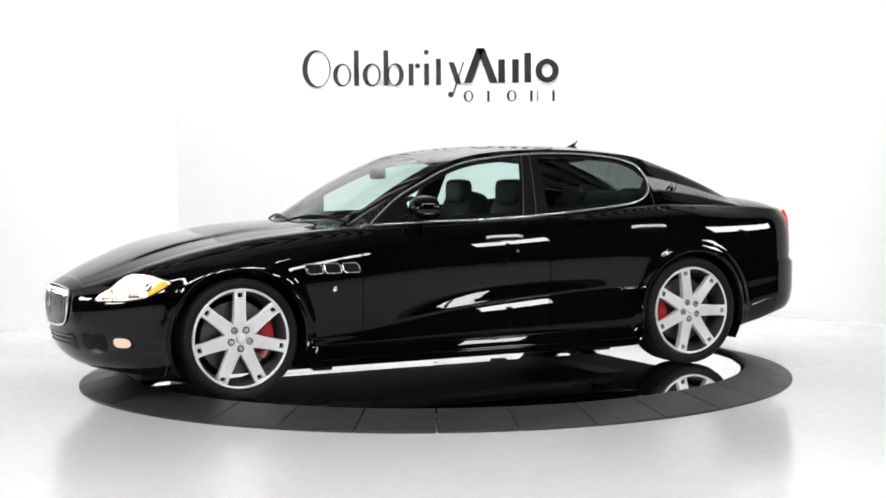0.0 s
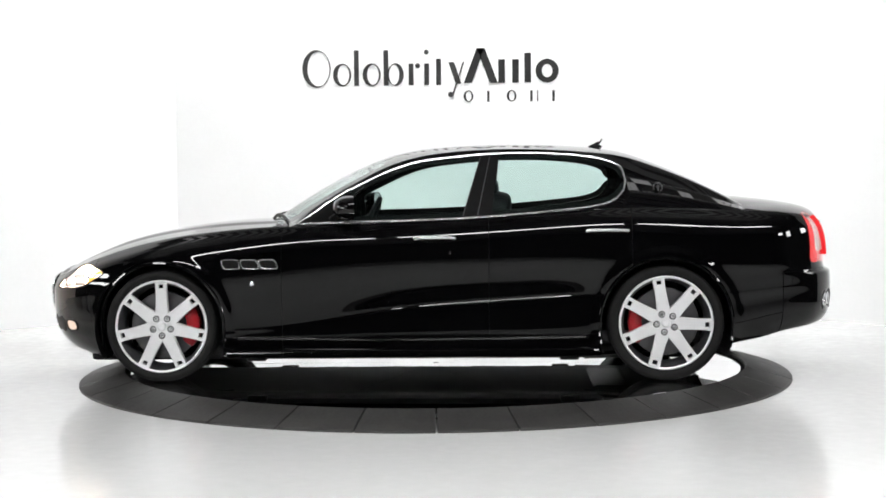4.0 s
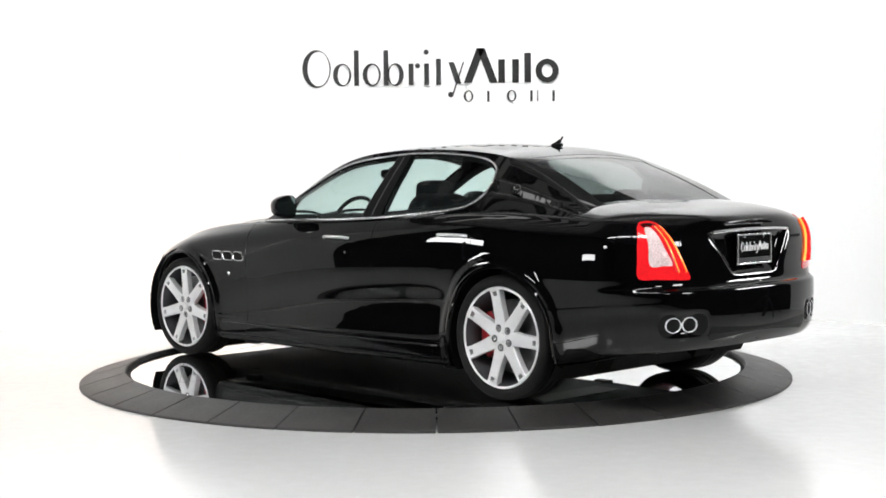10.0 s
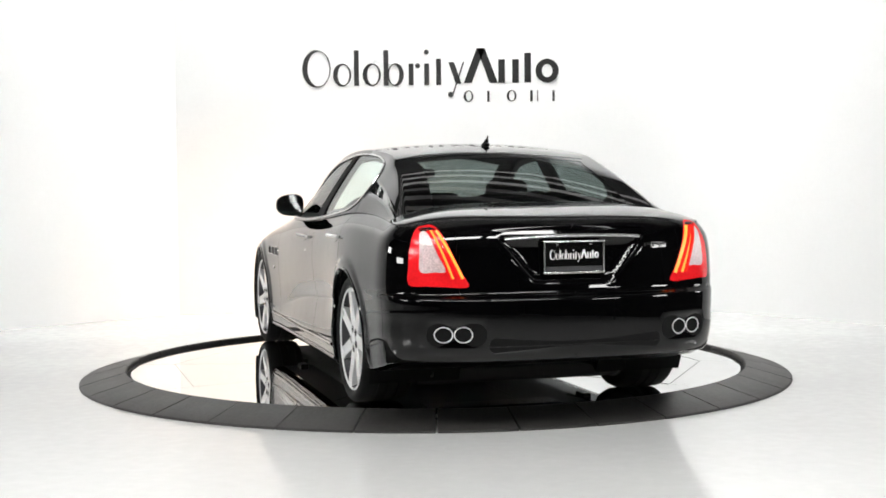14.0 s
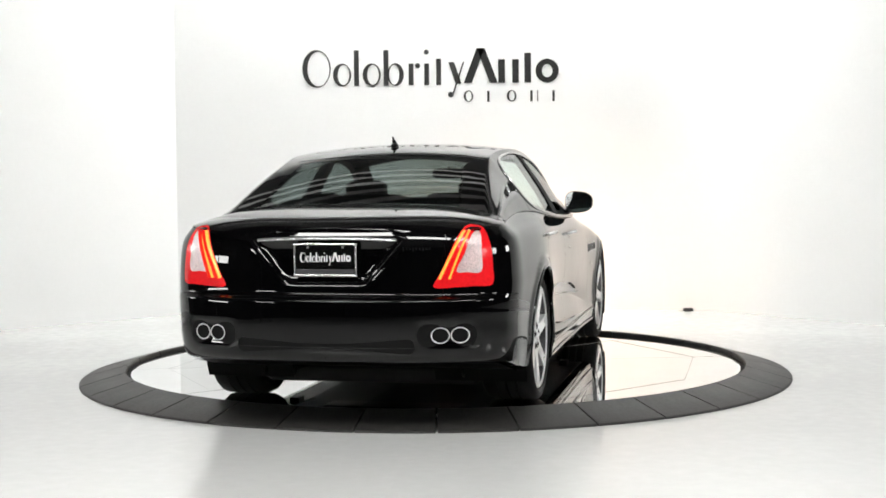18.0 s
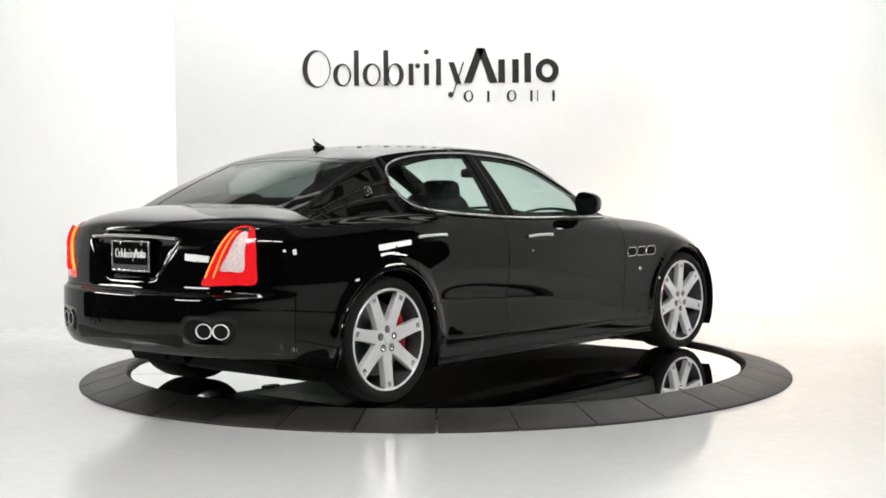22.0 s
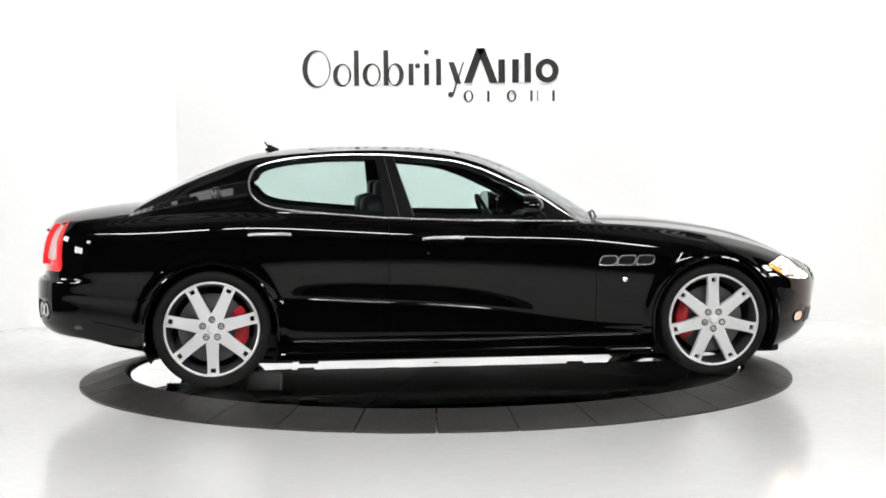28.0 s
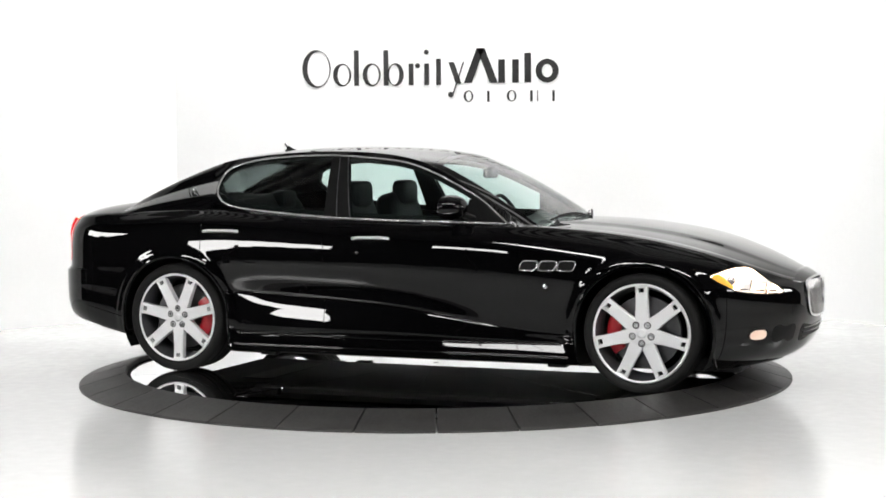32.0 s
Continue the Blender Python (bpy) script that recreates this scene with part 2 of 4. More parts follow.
def curved_wall(name, a, corner, b, radius, height, mat, label, thick=0.15):
    """A wall that comes round a corner on an arc and runs on to b."""
    c, e = Vector(corner), Vector(b)
    d0, d1 = (c - Vector(a)).normalized(), (e - c).normalized()
    bend = d0.angle(d1)
    n0 = Vector((d0.y, -d0.x))
    o = c - d0 * radius * math.tan(bend / 2) + n0 * radius
    line = [o + Matrix.Rotation(-bend * k / 24, 2) @ -n0 * radius for k in range(25)] + [e]
    back = [p + (o - p).normalized() * -thick for p in line[:-1]] + [e + Vector((-d1.y, d1.x)) * thick]
    n = len(line)
    v = [(p.x, p.y, 0) for p in line + back] + [(p.x, p.y, height) for p in line + back]
    f = []
    for i in range(n - 1):
        f += [(i, i + 1, 2 * n + i + 1, 2 * n + i), (n + i, n + i + 1, 3 * n + i + 1, 3 * n + i), (i, i + 1, n + i + 1, n + i), (2 * n + i, 2 * n + i + 1, 3 * n + i + 1, 3 * n + i)]
    f += [(0, n, 3 * n, 2 * n), (n - 1, 2 * n - 1, 4 * n - 1, 3 * n - 1)]
    return tagged(part(name, (v, f), mat, angle=30), label, "wall", kind="structure")


ROOM_H = 5.2
LC, RC, BACK = -2.43, 2.46, 4.04
LE, RE = (-6.0, 0.74), (5.90, -0.08)
COVE = 1.1 * math.tan((Vector((1, 0)).angle(Vector((RE[0] - RC, RE[1] - BACK)))) / 2)
slab("floor", [(-6.3, -13.3), (6.3, -13.3), (6.3, 4.4), (-6.3, 4.4)], -0.2, 0.0, FLOOR, "pale grey glossy epoxy studio floor")
wall("wall_back", (LC, BACK), (RC - COVE, BACK), ROOM_H, WALL, "plain white painted studio back wall")
wall("wall_left", LE, (LC, BACK), ROOM_H, WALL, "plain white painted angled studio wall")
curved_wall("wall_right", (LC, BACK), (RC, BACK), RE, 1.1, ROOM_H, WALL, "plain white painted angled studio wall with a rounded corner")
wall("wall_left_end", (LE[0], -0.1), LE, ROOM_H, WALL, "plain white painted end of the angled wall")
wall("wall_west", (LE[0], -13.0), (LE[0], -0.1), ROOM_H, DARKWALL, "dark painted side wall of the studio")
wall("wall_east", RE, (RE[0], -13.0), ROOM_H, DARKWALL, "dark painted side wall of the studio")
wall("wall_south", (RE[0], -13.0), (LE[0], -13.0), ROOM_H, DARKWALL, "dark painted wall behind the camera")
slab("ceiling", [(-6.3, -13.3), (6.3, -13.3), (6.3, 4.4), (-6.3, 4.4)], ROOM_H, ROOM_H + 0.15, CEIL, "grey painted ceiling over the studio")
for k in range(28):
    y = 3.66 - 0.36 * k
    b = part("ceiling_beam", box(-6.0, 5.9, y - 0.05, y + 0.05, ROOM_H - 0.16, ROOM_H, 0.01), BEAM, smooth=False)
    tagged(b, "painted grey beam under the grey ceiling", "beam", "ceiling beams", "structure")


# unseen baffle, added to keep the washers out of the car's reflections
tagged(part("added_light_baffle", box(-3.98, 3.64, 2.52, 2.58, 4.2, ROOM_H, .008), CEIL, smooth=False), "unseen grey baffle added to hide the wall washers from the room", "baffle", kind="structure")


def ceiling_light(x, y, z, sx, sy, tilt=0.0, glow=None, label="long lit diffuser panel in a dark metal housing"):
    root = tagged(new("ceiling_light"), label, "light", "studio lights")
    root.matrix_basis = pose(x, y, z, tilt, 0, 0)
    part("housing", joined(box(-sx - .03, sx + .03, -sy - .03, sy + .03, .02, .14, .01)), STEEL, root, smooth=False)
    part("diffuser", box(-sx, sx, -sy, sy, -.005, .02), glow or LAMPGLOW, root, smooth=False)
    for s in (-1, 1):
        part("hanger", box(s * sx * .7 - .01, s * sx * .7 + .01, -.01, .01, .14, ROOM_H - z, 0), STEEL, root, smooth=False)
    return root


def ceiling_strip(y, half, glow):
    """A long flat diffuser set between two beams."""
    root = tagged(new("ceiling_strip"), "long glowing diffuser set between dark ceiling beams", "light", "ceiling strips")
    root.matrix_basis = pose(0.1, y, ROOM_H)
    part("frame", joined(box(-half - .03, half + .03, -.108, -.1, -.05, 0), box(-half - .03, half + .03, .1, .108, -.05, 0), box(-half - .03, -half, -.1, .1, -.05, 0), box(half, half + .03, -.1, .1, -.05, 0)), STEEL, root, smooth=False)
    part("diffuser", box(-half, half, -.1, .1, -.03, -.004), glow, root, smooth=False)


# the first three strips are unseen washers, added to brighten the back wall
for k in range(14):
    y = 3.48 - 0.36 * k
    ceiling_strip(y, 2.3 if k < 3 else min(4.9, 2.0 + (BACK - y) * .85), ADDEDWASH if k < 3 else STRIPGLOW if k < 6 else DIMGLOW)
for x in (-2.5, 0.0, 2.5):
    ceiling_light(x, -5.6, 4.7, 1.1, 0.30)
# softboxes on stands along the dark sides
def softbox(x, y, z, turn_z, w=0.62, h=0.42):
    root = tagged(new("softbox_lamp"), "lit rectangular softbox on a dark stand by the studio wall", "lamp", "softbox lamps")
    root.matrix_basis = pose(x, y, 0, 0, 0, turn_z)
    tilt = Matrix.Translation((0, 0, z)) @ Matrix.Rotation(radians(-22), 4, "X")
    part("housing", moved(surface_box(w, h), tilt), DARKWALL, root, smooth=False)
    part("diffuser", moved(box(-w, w, .0, .012, -h, h, .004), tilt), SOFTBOX, root, smooth=False)
    part("pole", lathe([(.0, .0), (.02, .0), (.02, z - .1), (.0, z - .1)], 14, "z"), STEEL, root)
    for k in range(3):
        a = radians(90 + 120 * k)
        part("leg", tube([(0, 0, .5), (.5 * math.cos(a), .5 * math.sin(a), .015)], .012, 8), STEEL, root)
    return root


def surface_box(w, h):
    """A tapered lamp hood behind the diffuser."""
    f = [(-w, -.005, -h), (w, -.005, -h), (w, -.005, h), (-w, -.005, h)]
    b = [(-w * .3, -.35, -h * .3), (w * .3, -.35, -h * .3), (w * .3, -.35, h * .3), (-w * .3, -.35, h * .3)]
    return (f + b, [(0, 1, 2, 3), (7, 6, 5, 4)] + [(i, (i + 1) % 4, 4 + (i + 1) % 4, 4 + i) for i in range(4)])


softbox(-5.0, -1.1, 1.75, -85, 0.40, 0.22)
softbox(5.0, -1.1, 1.75, 85, 0.40, 0.22)
softbox(-4.95, -3.70, 1.32, -64, 0.68, 0.18)
softbox(4.95, -4.1, 2.10, 60, 0.36, 0.30)
for sx in (-1, 1):
    softbox(sx * 4.9, -6.6, 2.75, sx * 42, 0.40, 0.22)



# ---------------------------------------------------------------- turntable
def turntable():
    """The ring of ramp segments stands still; the plate inside turns."""
    ring = tagged(new("turntable_ring"), "dark ramped ring of rubber segments round the turntable", "turntable")
    n, r0, r1 = 34, 2.022, 2.315
    prof = [(r1, 0.0), (r1, 0.008), (r1 - 0.006, 0.013), (r0 + 0.02, DISC + 0.028), (r0 + 0.006, DISC + 0.026), (r0, DISC + 0.015), (r0, 0.0)]
    step = 2 * math.pi / n
    gap = 0.0022
    vs, fs = [], []
    m = 6
    for i in range(m + 1):
        a = step * (i / m) + (gap if i == 0 else -gap if i == m else 0)
        vs += [(r * math.cos(a), r * math.sin(a), z) for r, z in prof]
    k = len(prof)
    for i in range(m):
        fs += [(i * k + q, i * k + q + 1, (i + 1) * k + q + 1, (i + 1) * k + q) for q in range(k - 1)]
    fs += [tuple(range(k)), tuple(m * k + q for q in reversed(range(k)))]
    me = mesh_of("segment", vs, fs, RAMP, smooth=True, angle=25)
    for i in range(n):
        part("segment", me, RAMP, ring, at=pose(0, 0, 0, 0, 0, -90 + 360 / n * i))
    part("groove", lathe([(2.019, 0.02), (1.998, 0.02), (1.970, 0.02), (1.970, DISC - .004), (2.019, DISC - .004)], 96, "z"), GROOVE, ring, "dark gap between the ring and the plate")

    plate = tagged(new("turntable_plate"), "round mirror-polished turntable plate with thin seams", "turntable")
    # ten sectors with straight outer edges, and the pieces between them and the rim
    R, ap = 1.990, 1.67
    g = 0.0012
    part("rim", lathe([(R + .003, DISC - .03), (R + .003, DISC - .002), (R - .012, DISC - .001), (R - .03, DISC - .02)], 128, "z"), CHROME, plate, "bright metal edge of the plate")

    def flat(poly):
        nn = len(poly)
        v = [(x, y, DISC - .03) for x, y in poly] + [(x, y, DISC) for x, y in poly]
        return v, [tuple(range(nn)), tuple(range(nn, 2 * nn))] + [(a, (a + 1) % nn, nn + (a + 1) % nn, nn + a) for a in range(nn)]
    h = math.tan(radians(18))
    inner = mesh_of("panel", *flat([(.02, -.02 * h + .0), (ap - g, -(ap - g) * h + g), (ap - g, (ap - g) * h - g), (.02, .02 * h)]), MIRROR, smooth=False)
    arc = [((R - .012) * math.cos(a), (R - .012) * math.sin(a)) for a in np.linspace(radians(-18) + .001, radians(18) - .001, 25)]
    outer = mesh_of("edge_panel", *flat([(ap + g, (ap + g) * h - g), (ap + g, -(ap + g) * h + g)] + arc), MIRROR, smooth=False)
    for k in range(10):
        part("panel", inner, MIRROR, plate, at=pose(0, 0, 0, random.uniform(-.045, .045), random.uniform(-.045, .045), 18 + 36 * k))
        part("edge_panel", outer, MIRROR, plate, at=pose(0, 0, 0, random.uniform(-.012, .012), random.uniform(-.012, .012), 18 + 36 * k))
    return ring, plate


RING, PLATE = turntable()


# ---------------------------------------------------------------- wall sign, as plain bars and rings
def lettering_shapes(place, depth, small=True):
    """Plain bars, rings and dots in the sign's own grid (u across, v down); place(u, v, d) gives the point d off the surface."""
    out = []

    def prism(name, outline):
        n = len(outline)
        v = [place(a, b, 0) for a, b in outline] + [place(a, b, depth) for a, b in outline]
        out.append((name, (v, [tuple(range(n)), tuple(reversed(range(n, 2 * n)))] + [(i, (i + 1) % n, n + (i + 1) % n, n + i) for i in range(n)])))

    def bar(u0, u1, v0, v1, lean=0.0, name="bar"):
        prism(name, [(u0, v0), (u1, v0), (u1 + lean, v1), (u0 + lean, v1)])

    def ring(u, v, ru, rv, left, right, cap, name="ring"):
        n = 28
        a = [2 * math.pi * i / n for i in range(n)]
        o = [(u + ru * math.cos(q), v + rv * math.sin(q)) for q in a]
        c, r = u + (left - right) / 2, ru - (left + right) / 2
        h = [(c + r * math.cos(q), v + (rv - cap) * math.sin(q)) for q in a]
        vs = [place(p, q, 0) for p, q in o + h] + [place(p, q, depth) for p, q in o + h]
        fs = []
        for i in range(n):
            j = (i + 1) % n
            fs += [(i, j, n + j, n + i), (2 * n + j, 2 * n + i, 3 * n + i, 3 * n + j), (j, i, 2 * n + i, 2 * n + j), (n + i, n + j, 3 * n + j, 3 * n + i)]
        out.append((name, (vs, fs)))

    def dot(u, v, r):
        prism("dot", [(u + r * math.cos(2 * math.pi * i / 12), v + r * math.sin(2 * math.pi * i / 12)) for i in range(12)])
    ring(565, 122, 25, 33, 9, 2, 2.5)
    for u in (610, 662):
        ring(u, 133, 16, 20, 8, 3.5, 2.5)
    ring(704, 133, 14.5, 20, 3, 8, 2.5)
    for u, v in ((631, 90), (683, 90), (727, 114), (754.5, 114), (775.5, 106)):
        bar(u, u + 8.5, v, 152)
    dot(743, 118, 4.5), dot(758.5, 94, 4.5), dot(801, 169, 5)
    bar(797, 807, 112, 150, 13)
    bar(822.5, 825, 112, 168, -19)
    bar(847, 861, 88, 149, -23, "bold_bar")
    bar(847, 861, 88, 149, 23, "bold_bar")
    for u, v in ((885, 108), (909.5, 108), (931, 97)):
        bar(u, u + 11.5, v, 149, 0, "bold_bar")
    ring(971, 128.5, 20.5, 21, 11, 11, 9.5, "bold_ring")
    if small:
        for u in (832, 908):
            ring(u, 172, 8.5, 10, 4, 3, 1.5, "small_ring")
        for u in (865, 941, 953, 980):
            bar(u, u + (4 if u != 953 else 1.5), 163, 182, 0, "small_bar")
    return out


def wall_sign():
    root = tagged(new("wall_sign"), "black cut-vinyl sign of plain bars and rings on the white wall", "sign")
    root.matrix_basis = pose(0, BACK, 0)
    S = 13.58 / 2540.7
    for nm, geo in lettering_shapes(lambda u, v, d: ((u - 784) * S + .075, -.001 - d, .602 - (v - 441) * S), .005):
        part(nm, geo, SIGNINK if nm.startswith("bold") else SIGNTHIN, root, smooth=False)
    return root


wall_sign()
tagged(part("floor_wedge", box(2.33, 2.42, 3.86, 3.92, .0, .03, .008), STEEL), "small dark wedge at the foot of the wall corner", "wedge")


# ---------------------------------------------------------------- the car
# car space: x ahead, y to its left, z up from the plate; axles at x = 1.532 and -1.532
from mathutils.bvhtree import BVHTree

CAR = tagged(new("car"), "glossy black four-door luxury sedan parked on the turntable", "car")
AXF, AXR = (1.532, 0.345), (-1.532, 0.352)
ARCH = ((1.532, 0.345, 0.388), (-1.532, 0.352, 0.395))

z_centre = curve((2.41, .60), (2.35, .650), (2.22, .715), (2.05, .787), (1.85, .857), (1.68, .900), (1.48, .933), (1.30, .955), (1.1, .968), (.9, .974), (.6, .98),
                 (-1.6, 1.08), (-2.0, 1.105), (-2.14, 1.092), (-2.30, 1.070), (-2.42, 1.047), (-2.50, 1.020), (-2.55, .985))
z_s = even_curve((-2.6, .972), (-2.45, .985), (-2.336, .998), (-2.1, 1.012), (-1.77, 1.034), (-1.3, 1.046), (-.9, 1.018), (-.4, .983), (.3, .958), (.7, .948), (.9, .94), (1.2, .915), (1.5, .875), (1.8, .81), (2.1, .718), (2.41, .598))
y_s = even_curve((2.44, .76), (2.1, .75), (1.8, .735), (1.5, .745), (1.2, .765), (.9, .79), (.7, .815), (.3, .838), (-.4, .848), (-.9, .845), (-1.3, .825), (-1.7, .802), (-2.1, .825), (-2.35, .85), (-2.6, .86))
y_m = even_curve((2.44, .90), (1.8, .918), (1.5, .925), (1.2, .915), (.9, .905), (.5, .905), (0, .91), (-.6, .915), (-1.1, .93), (-1.5, .945), (-1.8, .940), (-2.1, .925), (-2.6, .92))
z_m = even_curve((2.44, .51), (1.6, .64), (.9, .72), (.3, .765), (-.5, .785), (-1.1, .785), (-1.6, .75), (-2.2, .72), (-2.6, .715))
z_n = even_curve((2.44, .40), (1.7, .36), (1.2, .33), (.8, .35), (.04, .458), (-.5, .50), (-1.0, .527), (-1.4, .53), (-1.9, .54), (-2.2, .57), (-2.62, .60))
z_u = even_curve((2.44, .35), (1.7, .32), (1.2, .30), (.8, .31), (.04, .382), (-.5, .415), (-1.0, .435), (-1.4, .44), (-1.9, .46), (-2.2, .51), (-2.62, .53))
under = curve((2.44, .0), (1.25, .0), (1.0, .15), (.7, .36), (.4, .62), (0, .90), (-.3, 1.0), (-.75, 1.0), (-.95, .82), (-1.15, .38), (-1.3, .06), (-1.4, .0), (-2.6, .0))
z_k = curve((2.44, .29), (1.9, .26), (1.2, .265), (0, .285), (-1.1, .29), (-1.9, .345), (-2.3, .425), (-2.62, .45))
z_b = curve((2.44, .17), (2.0, .130), (1.2, .155), (0, .158), (-1.2, .165), (-1.9, .23), (-2.1, .268), (-2.3, .312), (-2.62, .345))
x_nose = curve((.10, 2.08), (.14, 2.20), (.20, 2.315), (.27, 2.365), (.35, 2.39), (.45, 2.402), (.55, 2.405), (.60, 2.40), (.64, 2.37))
x_tail = curve((.27, -2.50), (.32, -2.57), (.37, -2.612), (.44, -2.632), (.52, -2.636), (.60, -2.634), (.640, -2.628), (.660, -2.594), (.69, -2.584), (.80, -2.580), (.88, -2.572), (.93, -2.560), (.96, -2.546), (1.0, -2.52))
XF, XR, NF, NR = 1.42, -2.10, 2.38, 2.8


def end_arc(n, p):
    """(along, across) of a superellipse's quarter, evenly spaced, from (0, 1) to (1, 0)."""
    q = [(math.sin(a) ** (2 / p), math.cos(a) ** (2 / p)) for a in np.linspace(0, math.pi / 2, 2000)]
    q[-1] = (1.0, 0.0)
    s = np.concatenate([[0], np.cumsum([math.hypot(b[0] - a[0], b[1] - a[1]) for a, b in zip(q, q[1:])])])
    at = np.linspace(0, s[-1], n + 1)
    return list(zip(np.interp(at, s, [a for a, b in q]), np.interp(at, s, [b for a, b in q])))


SPANS = [6, 10, 6, 7, 3, 7, 8, 6, 3]
TOPN, LOWN = 32, 3


def body_grid():
    """Columns from the nose round the left flank to the tail; rows from the middle of the top down to the sill and under the car."""
    front = [("f", X, Y) for X, Y in end_arc(80, NF)][::-1]
    rear = [("r", X, Y) for X, Y in end_arc(76, NR)]
    xs = sorted(set(np.round(np.arange(-2.0875, 1.41, 0.0125), 4)) | {0.79, -0.47, -1.33, 0.86}, reverse=True)
    cols = front + [("s", x, 1.0) for x in xs] + rear
    grid = []
    for kind, X, Y in cols:
        xn = XF + (2.43 - XF) * X if kind == "f" else XR + (-2.60 - XR) * X if kind == "r" else X
        yM, t = y_m(xn), under(xn)
        yS, zS = y_s(xn), z_s(xn)
        full = [(yS, zS), (yS + (yM - yS) * .74, zS - .085 if kind != "f" else zS - .085 + .035 * X), (yM, z_m(xn)), (yM - .0035 - .004 * t, z_n(xn) + .45 * (z_m(xn) - z_n(xn))), (yM - .007 - .029 * t, z_n(xn)),
                (yM - .007 - .0225 * t, z_n(xn) - .014), (yM - .010 - .0065 * t, z_u(xn)), (yM - .012 + .0075 * t, z_k(xn)),
                (yM - .036 - (.03 * X if kind == "f" else 0), z_b(xn)), (yM - .10, z_b(xn) - .012)]
        pts = spline(full, SPANS)
        if t > 0:     # the pressed line along the doors is a crisp edge
            pts = [a * (1 - t) + b * t for a, b in zip(pts, spline(full[:5], SPANS[:4])[:-1] + spline(full[4:], SPANS[4:]))]
        col = []
        for y, z in pts:
            if kind == "f":
                x = XF + (x_nose(z) - XF) * X
            elif kind == "r":
                x = XR + (x_tail(z) - XR) * X
            else:
                x = X
            col.append([x, y * Y, z])
        top = []
        x0, y0, z0 = col[0]
        zc = max(z_centre(x0), z0)
        for k in range(TOPN):
            w = 1 - k / TOPN      # 1 at S
            f = k / TOPN          # across: 0 at the middle
            ridge = .013 / (1 + math.exp((f - .58) / .016)) * min(1, max(0, (2.36 - x0) / .5)) if x0 > .5 else 0
            top.append([x0, y0 * f, z0 + (zc - z0) * (1 - f ** (4.0 if x0 < -1 else 2.6)) - .010 + ridge if x0 > .5 and k < TOPN and f < .9 and x0 < 2.3 else z0 + (zc - z0) * (1 - f ** (4.0 if x0 < -1 else 2.6))])
        low = []
        xl, yl, zl = col[-1]
        for k in range(1, LOWN + 1):
            low.append([xl - .0 * k, yl * (1 - k / LOWN), zl])
        grid.append(top + col + low)
    return np.array(grid), cols


GRID, COLS = body_grid()
# recess for the plate in the boot lid, and the exhaust recesses in the bumper
for c in range(GRID.shape[0]):
    for r in range(TOPN, GRID.shape[1]):
        x, y, z = GRID[c, r]
        if x < -2.3:
            a = 1 / (1 + math.exp((abs(y) - (.29 + .85 * (z - .83))) / .010)) / (1 + math.exp((abs(z - .825) - .095) / .010))
            GRID[c, r, 0] += .035 * a
            b = math.exp(-((abs(y) - .61) / .115) ** 6 - ((z - .47) / .055) ** 6)
            GRID[c, r, 0] += .02 * b
# a flat flange stands proud round each wheel arch
for c in range(GRID.shape[0]):
    for r in range(TOPN + 2, GRID.shape[1] - LOWN):
        x, y, z = GRID[c, r]
        for ax, az, ar in ARCH:
            d = math.hypot(x - ax, z - az) if z > az else abs(x - ax)
            if y > .5 and d < ar + .12:
                GRID[c, r, 1] += .011 / (1 + math.exp((d - ar - .05) / .007)) * min(1, max(0, (z - .2) / .15))
NC, NRW = GRID.shape[:2]
ROW_S, ROW_W, ROW_M, ROW_K = TOPN, TOPN + SPANS[0], TOPN + sum(SPANS[:2]), TOPN + sum(SPANS[:7])


def smooth_loop(pts, n=6):
    """A closed smooth outline through corner points."""
    out = []
    m = len(pts)
    P = [np.array(p, float) for p in pts]
    for i in range(m):
        p0, p1, p2, p3 = P[(i - 1) % m], P[i], P[(i + 1) % m], P[(i + 2) % m]
        for k in range(n):
            t = k / n
            out.append(tuple(.5 * (2 * p1 + (p2 - p0) * t + (2 * p0 - 5 * p1 + 4 * p2 - p3) * t * t + (3 * p1 - p0 - 3 * p2 + p3) * t ** 3)))
    return out


def both_sides(g):
    v = [tuple(p) for p in g.reshape(-1, 3)]
    return v + [(x, -y, z) for x, y, z in v]


def quads(cells):
    k = NC * NRW
    f = [(c * NRW + r, c * NRW + r + 1, (c + 1) * NRW + r + 1, (c + 1) * NRW + r) for c, r in cells]
    return f + [tuple(k + i for i in reversed(q)) for q in f]


# the whole skin, before the arches are opened: things are laid on it
ALL = [(c, r) for c in range(NC - 1) for r in range(NRW - 1)]
SKIN = BVHTree.FromPolygons([Vector(v) for v in both_sides(GRID)], quads(ALL))


def vertex_normals():
    n = []
    for c in range(NC):
        for r in range(NRW):
            a = GRID[min(c + 1, NC - 1), r] - GRID[max(c - 1, 0), r]
            b = GRID[c, min(r + 1, NRW - 1)] - GRID[c, max(r - 1, 0)]
            if c in (0, NC - 1):
                a = np.array([0, -1.0 if c else 1.0, 0]) * (1 if c == 0 else 1)
            if r == 0:
                b = np.array([0, 1.0, 0])
            v = Vector(np.cross(a, b))
            if v.length < 1e-9:
                v = Vector((1 if c == 0 else -1, 0, 0.3))
            n.append(v.normalized())
    k = 60 * NRW + ROW_M
    if n[k].y < 0:
        n = [-q for q in n]
    return n + [Vector((q.x, -q.y, q.z)) for q in n]


SKIN_N = vertex_normals()


